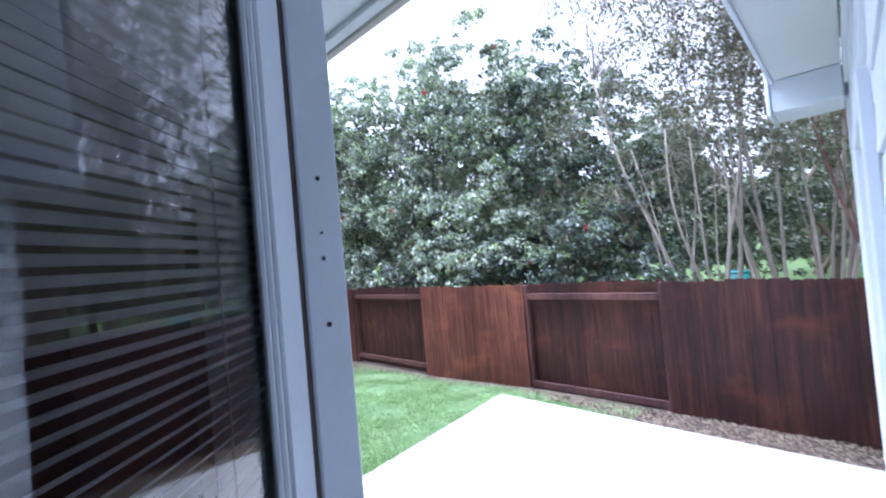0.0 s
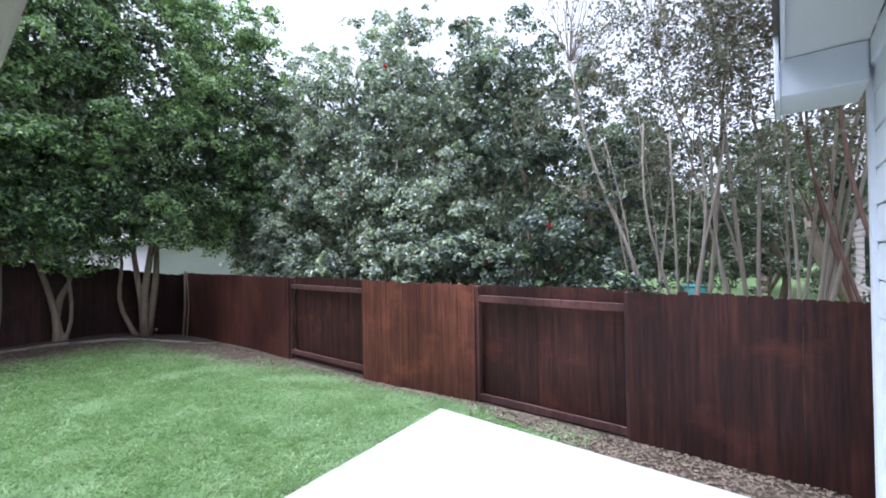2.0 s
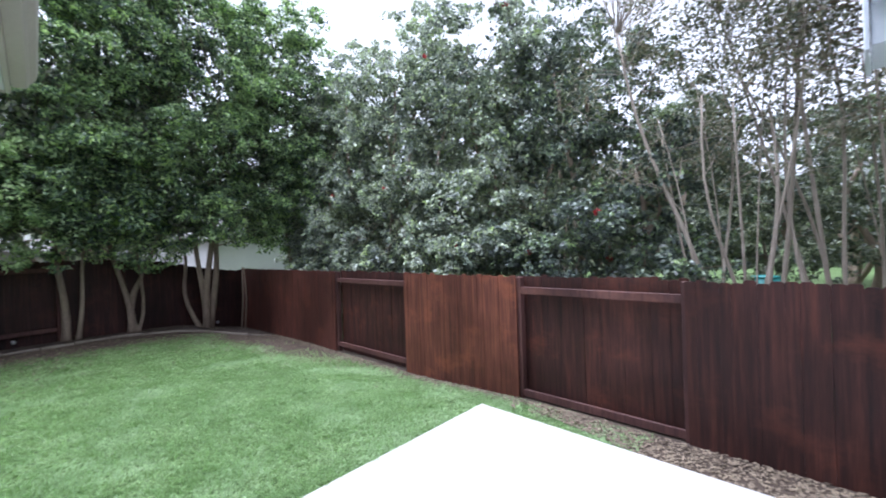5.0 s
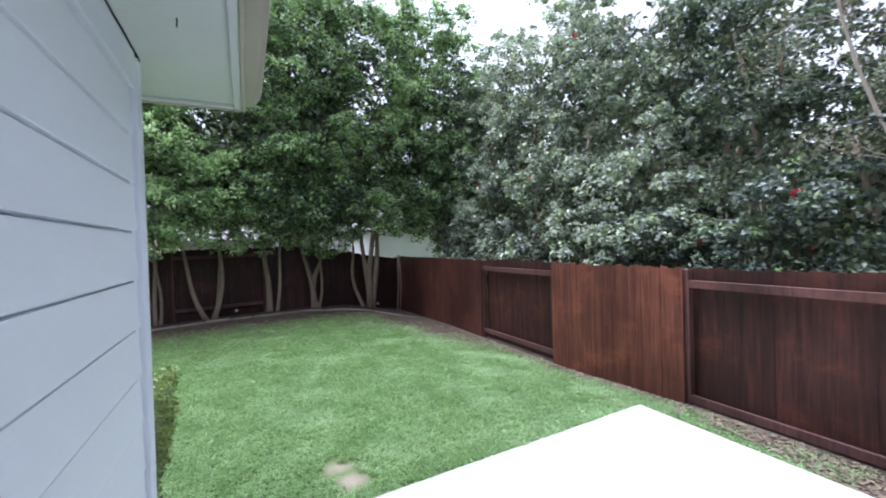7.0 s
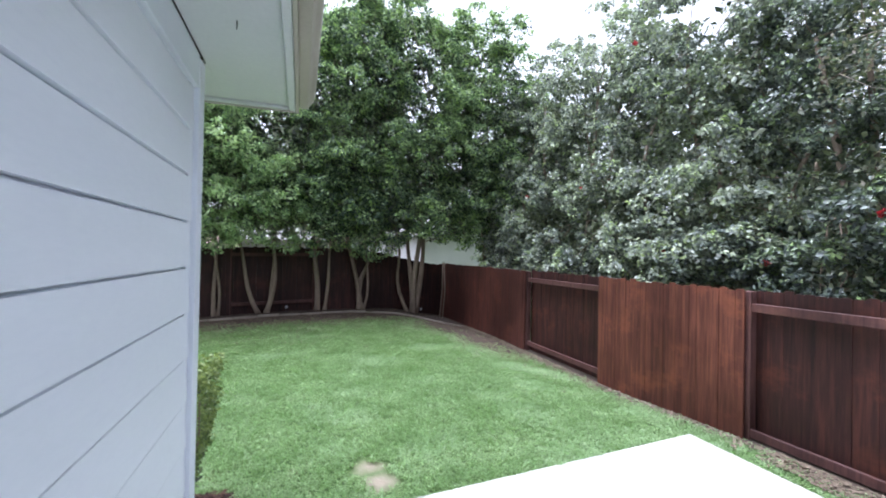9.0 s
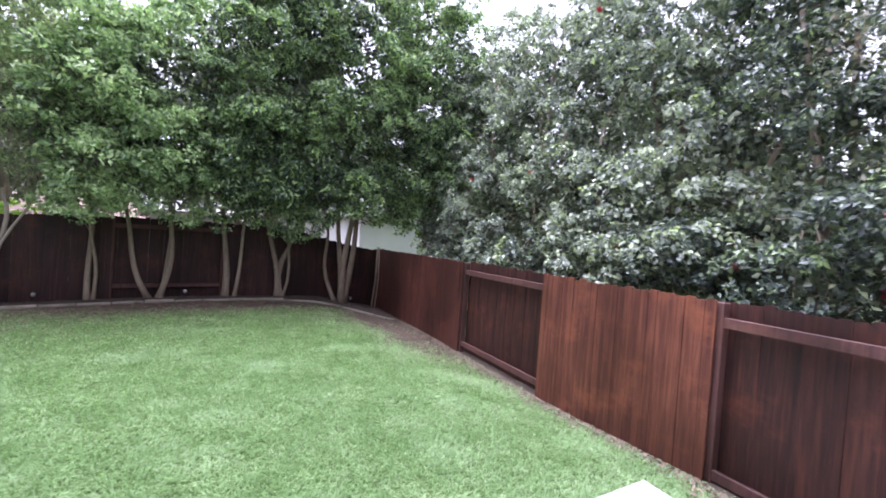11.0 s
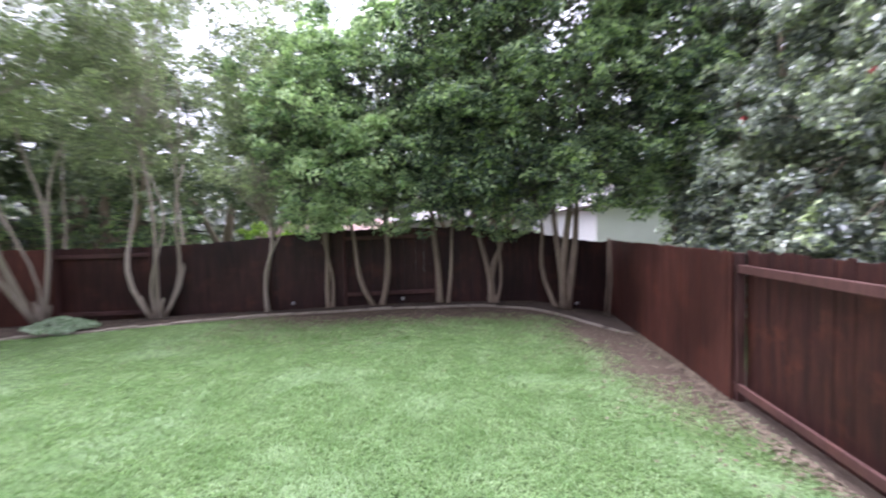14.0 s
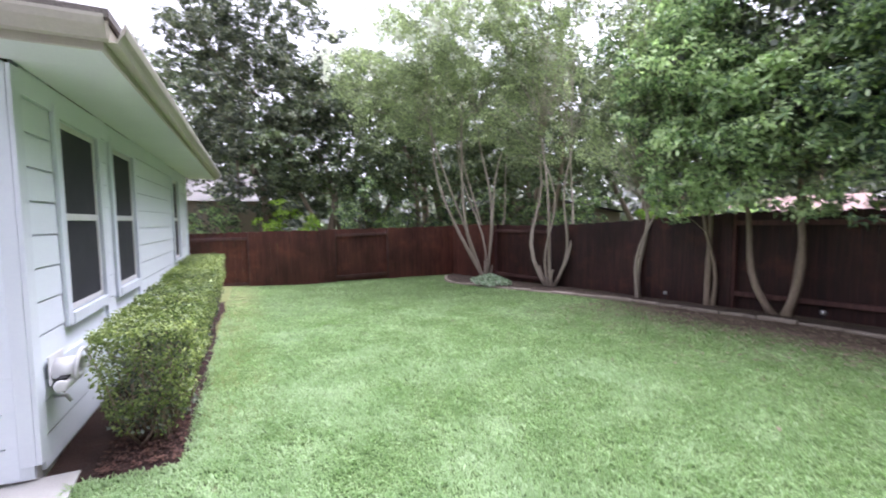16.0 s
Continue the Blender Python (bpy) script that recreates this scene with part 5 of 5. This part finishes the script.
def hook():
    root = thing("ceiling_hook", -2.45, 0.66, SOFFIT_Z, 0, "small dark metal hook under the soffit", "hook")
    part("hook", tubes("hook", [([(0, 0, 0.0), (0, 0, -0.03), (0.012, 0, -0.045), (0.02, 0, -0.035)], [0.003, 0.003, 0.003, 0.002])], M_METAL, 6), root)


hook()


def teal_bin():
    root = thing("garden_bin", -2.3, 14.3, ground_z(-2.3, 14.3), 0, "teal plastic garden bin on the far lawn", "bin")
    part("body", tubes("body", [([(0, 0, 0), (0, 0, 0.02), (0, 0, 0.95)], [0.24, 0.25, 0.30])], M_TEAL, 14), root)
    part("lid", tubes("lid", [([(0, 0, 0.952), (0, 0, 0.99), (0, 0, 1.02)], [0.31, 0.31, 0.10])], M_TEAL, 14), root)


teal_bin()
tree("leaning_tree", "dark leaning tree trunk beside the brick house", (1.05, 10.2, -0.2), [(-1.0, 0.3, 2.6, 0.15, 0, 0), (0.5, 0.2, 3.2, 0.10, 0.1, 0)], [(-0.2, 0, 3.4, 1.2, 0.9, 0.8), (0.6, 0, 2.9, 1.0, 0.8, 0.6)], 120, 34, (0.12, 0.05), M_BARK, M_LEAF_DARK, 95, 0.3, 0.3, 30)


def hosta(x, y, seed):
    rng = np.random.default_rng(seed)
    root = thing("hosta", x, y, ground_z(x, y) + 0.03, 0, "low pale variegated leafy plant in the soil bed", "plant")
    n = 520
    a, r = rng.uniform(0, 2 * math.pi, n), np.sqrt(rng.uniform(0, 1, n))
    p = np.stack([0.50 * r * np.cos(a), 0.72 * r * np.sin(a), 0.05 + 0.20 * (1 - r) + rng.uniform(0, 0.06, n)], 1)
    part("leaf_mass", leaves("leaf_mass", p, np.stack([np.cos(a), np.sin(a), np.full(n, 0.6)], 1), 0.13, 0.07, M_HOSTA, rng), root)


hosta(-10.45, -6.05, 130)

# two pale poles leaning in the fence corner
for k, (dx, dy) in enumerate(((0.0, 0.0), (0.10, 0.06))):
    pole = part("garden_pole", tubes("garden_pole", [([(-13.15 + dx, 5.22 + dy, ground_z(-13.1, 5.2)), (-13.25 + dx, 5.32 + dy, 0.6), (-13.36 + dx * 0.6, 5.36 + dy * 0.4, 1.50)], [0.02, 0.02, 0.018])], M_BARK, 7))
    tagged(pole, "thin weathered wooden pole leaning in the fence corner", "pole", "leaning poles")


# ---- neighbouring houses ----
def neighbour(name, x, y, rz, w, d, h, rise, wall, roof_mat, label, gable_wall=None, windows=()):
    root = thing(name, x, y, 0, rz, label, "house")
    part("wall", block(-w / 2, w / 2, -d / 2, d / 2, -0.2, h, wall, 0.01), root)
    o = 0.35
    v = [(-w / 2 - o, -d / 2 - o, h), (w / 2 + o, -d / 2 - o, h), (w / 2 + o, d / 2 + o, h), (-w / 2 - o, d / 2 + o, h), (-w / 2 - o, 0, h + rise), (w / 2 + o, 0, h + rise)]
    part("roof", mesh_of("roof", v, [(0, 1, 5, 4), (2, 3, 4, 5), (3, 2, 1, 0)], roof_mat), root)
    g = [(-w / 2, -d / 2, h), (-w / 2, d / 2, h), (-w / 2, 0, h + rise * 0.93)]
    part("gable", mesh_of("gable", g, [(0, 2, 1)], gable_wall or wall), root)
    part("gable", mesh_of("gable", [(w / 2, a, c) for _, a, c in g], [(0, 1, 2)], gable_wall or wall), root)
    for s, za, zb, face in windows:
        fx = w / 2 + 0.02 if face > 0 else -w / 2 - 0.02
        win = part("window", block(fx - 0.02, fx + 0.02, s, s + 0.9, za, zb, M_HOSE, 0.01), root)
        part("pane", block(fx - 0.025, fx + 0.025, s + 0.06, s + 0.84, za + 0.06, zb - 0.06, M_METAL, 0), win)
    return root


neighbour("neighbour_house", -25.0, 8.6, 8, 9, 5.4, 2.6, 1.5, M_WHITE_WALL, M_GREY_ROOF, "white house with pale gable beyond the corner")
neighbour("neighbour_house", -23.0, -4.6, 96, 5.0, 7.0, 1.7, 0.8, M_TAN_WALL, M_PINK_ROOF, "low house with faded pink roof beyond the fence")
neighbour("garden_shed", -23.0, -0.3, 92, 2.8, 4.0, 2.25, 0.5, M_WHITE_WALL, M_GREY_ROOF, "low white shed with grey roof beyond the fence")
neighbour("neighbour_house", -19.0, -16.0, 60, 7, 8.0, 2.0, 0.9, M_TAN_WALL, M_GREY_ROOF, "tan house with grey roof beyond the fence")
neighbour("neighbour_house", -1.0, -18.0, 3, 8, 5.0, 2.6, 1.4, M_TAN_WALL, M_GREY_ROOF, "tan house beyond the far fence", windows=((-0.6, 1.0, 2.1, -1),))
neighbour("brick_house", 5.2, 15.5, 0, 8.0, 6.0, 3.2, 2.0, M_BRICK, M_SHINGLE, "pale pink brick house beyond the garden", windows=((-1.8, 0.9, 2.2, -1),))


# ---- grass and litter ----
def in_lawn(x, y):
    if y > 5.42 or y < -9.2:
        return False
    if y < 4.76 and x > -3.16 - 0.094 * (y - 0.36) * (1 if y > 0.36 else 0):
        return False
    if x > -1.9:
        return False
    if y < 0.53 and x > -3.84:
        return False
    return x > west_x(y) + 1.05 + 0.55 * ease(-3, -7, y)


def grass():
    """Single arching blades, dense and long beside the path walked, thinner far off; fewer where the soil lies bare."""
    rng = np.random.default_rng(7)
    n = 420000
    x, y = rng.uniform(-13, -1.9, n), rng.uniform(-9.2, 5.45, n)
    near = np.hypot(x + 4.2, y - 2.3)
    keep = rng.uniform(0, 1, n) < np.clip(1.25 - near / 8.0, 0.16, 1.0)
    x, y = x[keep], y[keep]
    bare = []
    for a, b in zip(x, y):
        k = in_lawn(a, b)
        if k:
            d = max(ease(-9.9, -11.9, a + 0.16 * b + 0.5 * noise.noise((a, b, 1))) * ease(-4.0, -0.5, b), ease(5.5, 7.4, b + 0.24 * -a + 0.5 * noise.noise((a, b, 2))) * ease(-5.0, -8.5, a), ease(5.20, 5.50, b) * 0.8)
            wander = 0.12 * noise.noise((a * 6, b * 6, 8))
            d = max(d, 0.97 * (1 - ease(0.08, 0.26, math.hypot((a + 3.78) * 0.55, b - 1.56 - 0.25 * (a + 3.78)) + wander)), 0.6 * (1 - ease(0.06, 0.2, math.hypot(a + 4.05, b - 0.92) + wander)))
            k = rng.uniform() > d * 1.05 + 0.25 * noise.noise((a * 1.5, b * 1.5, 4))
        bare.append(k)
    x, y = x[bare], y[bare]
    n = len(x)
    z = np.array([ground_z(a, b) for a, b in zip(x, y)]) - 0.004
    tuft = np.array([noise.noise((a * 2.6, b * 2.6, 6)) + 0.6 * noise.noise((a * 7, b * 7, 3)) for a, b in zip(x, y)])
    lay = 3.0 * np.array([noise.noise((a * 1.3, b * 1.3, 12)) for a, b in zip(x, y)])
    v = np.empty((n, 3, 4, 3))
    far = 1.0 - 0.35 * np.clip((np.hypot(x + 4.2, y - 2.3) - 3.0) / 5.0, 0, 1)
    tall = far * np.clip(1.0 + 0.30 * tuft, 0.6, 1.5)
    for k in range(3):
        a = lay + rng.normal(0, 1.3, n)
        h, w, lean = tall * rng.uniform(0.022, 0.050, n), rng.uniform(0.0028, 0.0050, n) * (1.5 - 0.5 * far), tall * rng.uniform(0.02, 0.065, n)
        ox, oy = rng.normal(0, 0.012, n), rng.normal(0, 0.012, n)
        px, py, sx, sy = x + ox, y + oy, -w * np.sin(a), w * np.cos(a)
        v[:, k, 0] = np.stack([px, py, z], 1)
        v[:, k, 1] = np.stack([px + 0.4 * lean * np.cos(a) + sx, py + 0.4 * lean * np.sin(a) + sy, z + 0.75 * h], 1)
        v[:, k, 2] = np.stack([px + 0.4 * lean * np.cos(a) - sx, py + 0.4 * lean * np.sin(a) - sy, z + 0.75 * h], 1)
        v[:, k, 3] = np.stack([px + lean * np.cos(a), py + lean * np.sin(a), z + h * 0.9], 1)
    tris = (np.arange(n * 3)[:, None, None] * 4 + np.array([[0, 2, 1], [1, 2, 3]])).reshape(-1, 3)
    tagged(part("grass", tri_mesh("grass", v.reshape(-1, 3), tris, M_BLADE)), "short green mown grass", "grass", kind="stuff")


grass()


def litter(name, n, place, mat, label, seed, size=0.05):
    rng = np.random.default_rng(seed)
    p = []
    while len(p) < n:
        q = place(rng)
        if q:
            p.append((q[0], q[1], ground_z(*q) + 0.026 + rng.uniform(0, 0.012)))
    p = np.array(p)
    up = np.tile(np.array([0.0, 0.0, 2.2]), (n, 1))
    tagged(part(name, leaves(name, p, up, size, size * 0.55, mat, rng, 0.0, 0.35)), label, "leaf litter", kind="stuff")


def on_fence_soil(rng):
    x = rng.uniform(-3.2, 0.14)
    lo = 4.78 + 0.30 * ease(-1.4, -2.9, x)
    return x, lo + (5.42 - lo) * rng.uniform()


def on_strip(rng):
    x = rng.uniform(-11.5, -3.0)
    return x, 5.42 - abs(rng.normal(0, 0.12)) - 0.02


def on_bed(rng):
    y = rng.uniform(-8.2, 5.3)
    return west_x(y) + rng.uniform(0.1, 1.1), y


def on_bare(rng):
    y = rng.uniform(-2.5, 5.35)
    x = west_x(y) + 1.1 + abs(rng.normal(0, 1.1)) + (max(0, y - 3.0) * rng.uniform(0, 3.2))
    return (x, y) if x < -5 else None


def on_mulch(rng):
    y = rng.uniform(-6.0, 0.48)
    return -3.82 + rng.uniform(0.0, 0.55), y if rng.uniform() < 0.4 else rng.uniform(-0.3, 0.48)


litter("mulch_chips", 900, on_mulch, M_CHIP, "reddish wood chips and dry bits on the mulch bed", 144, 0.04)
litter("dry_leaves", 2000, on_fence_soil, M_LITTER, "dry brown leaves on the soil beside the fence", 140)
litter("strip_leaves", 2200, on_strip, M_LITTER, "dry brown leaves along the foot of the fence", 143)
litter("bed_leaves", 2600, on_bed, M_LITTER, "dry brown leaves on the soil bed", 141)
litter("fallen_leaves", 2600, on_bare, M_LITTER, "scattered fallen leaves on the lawn's shaded edge", 142, 0.055)
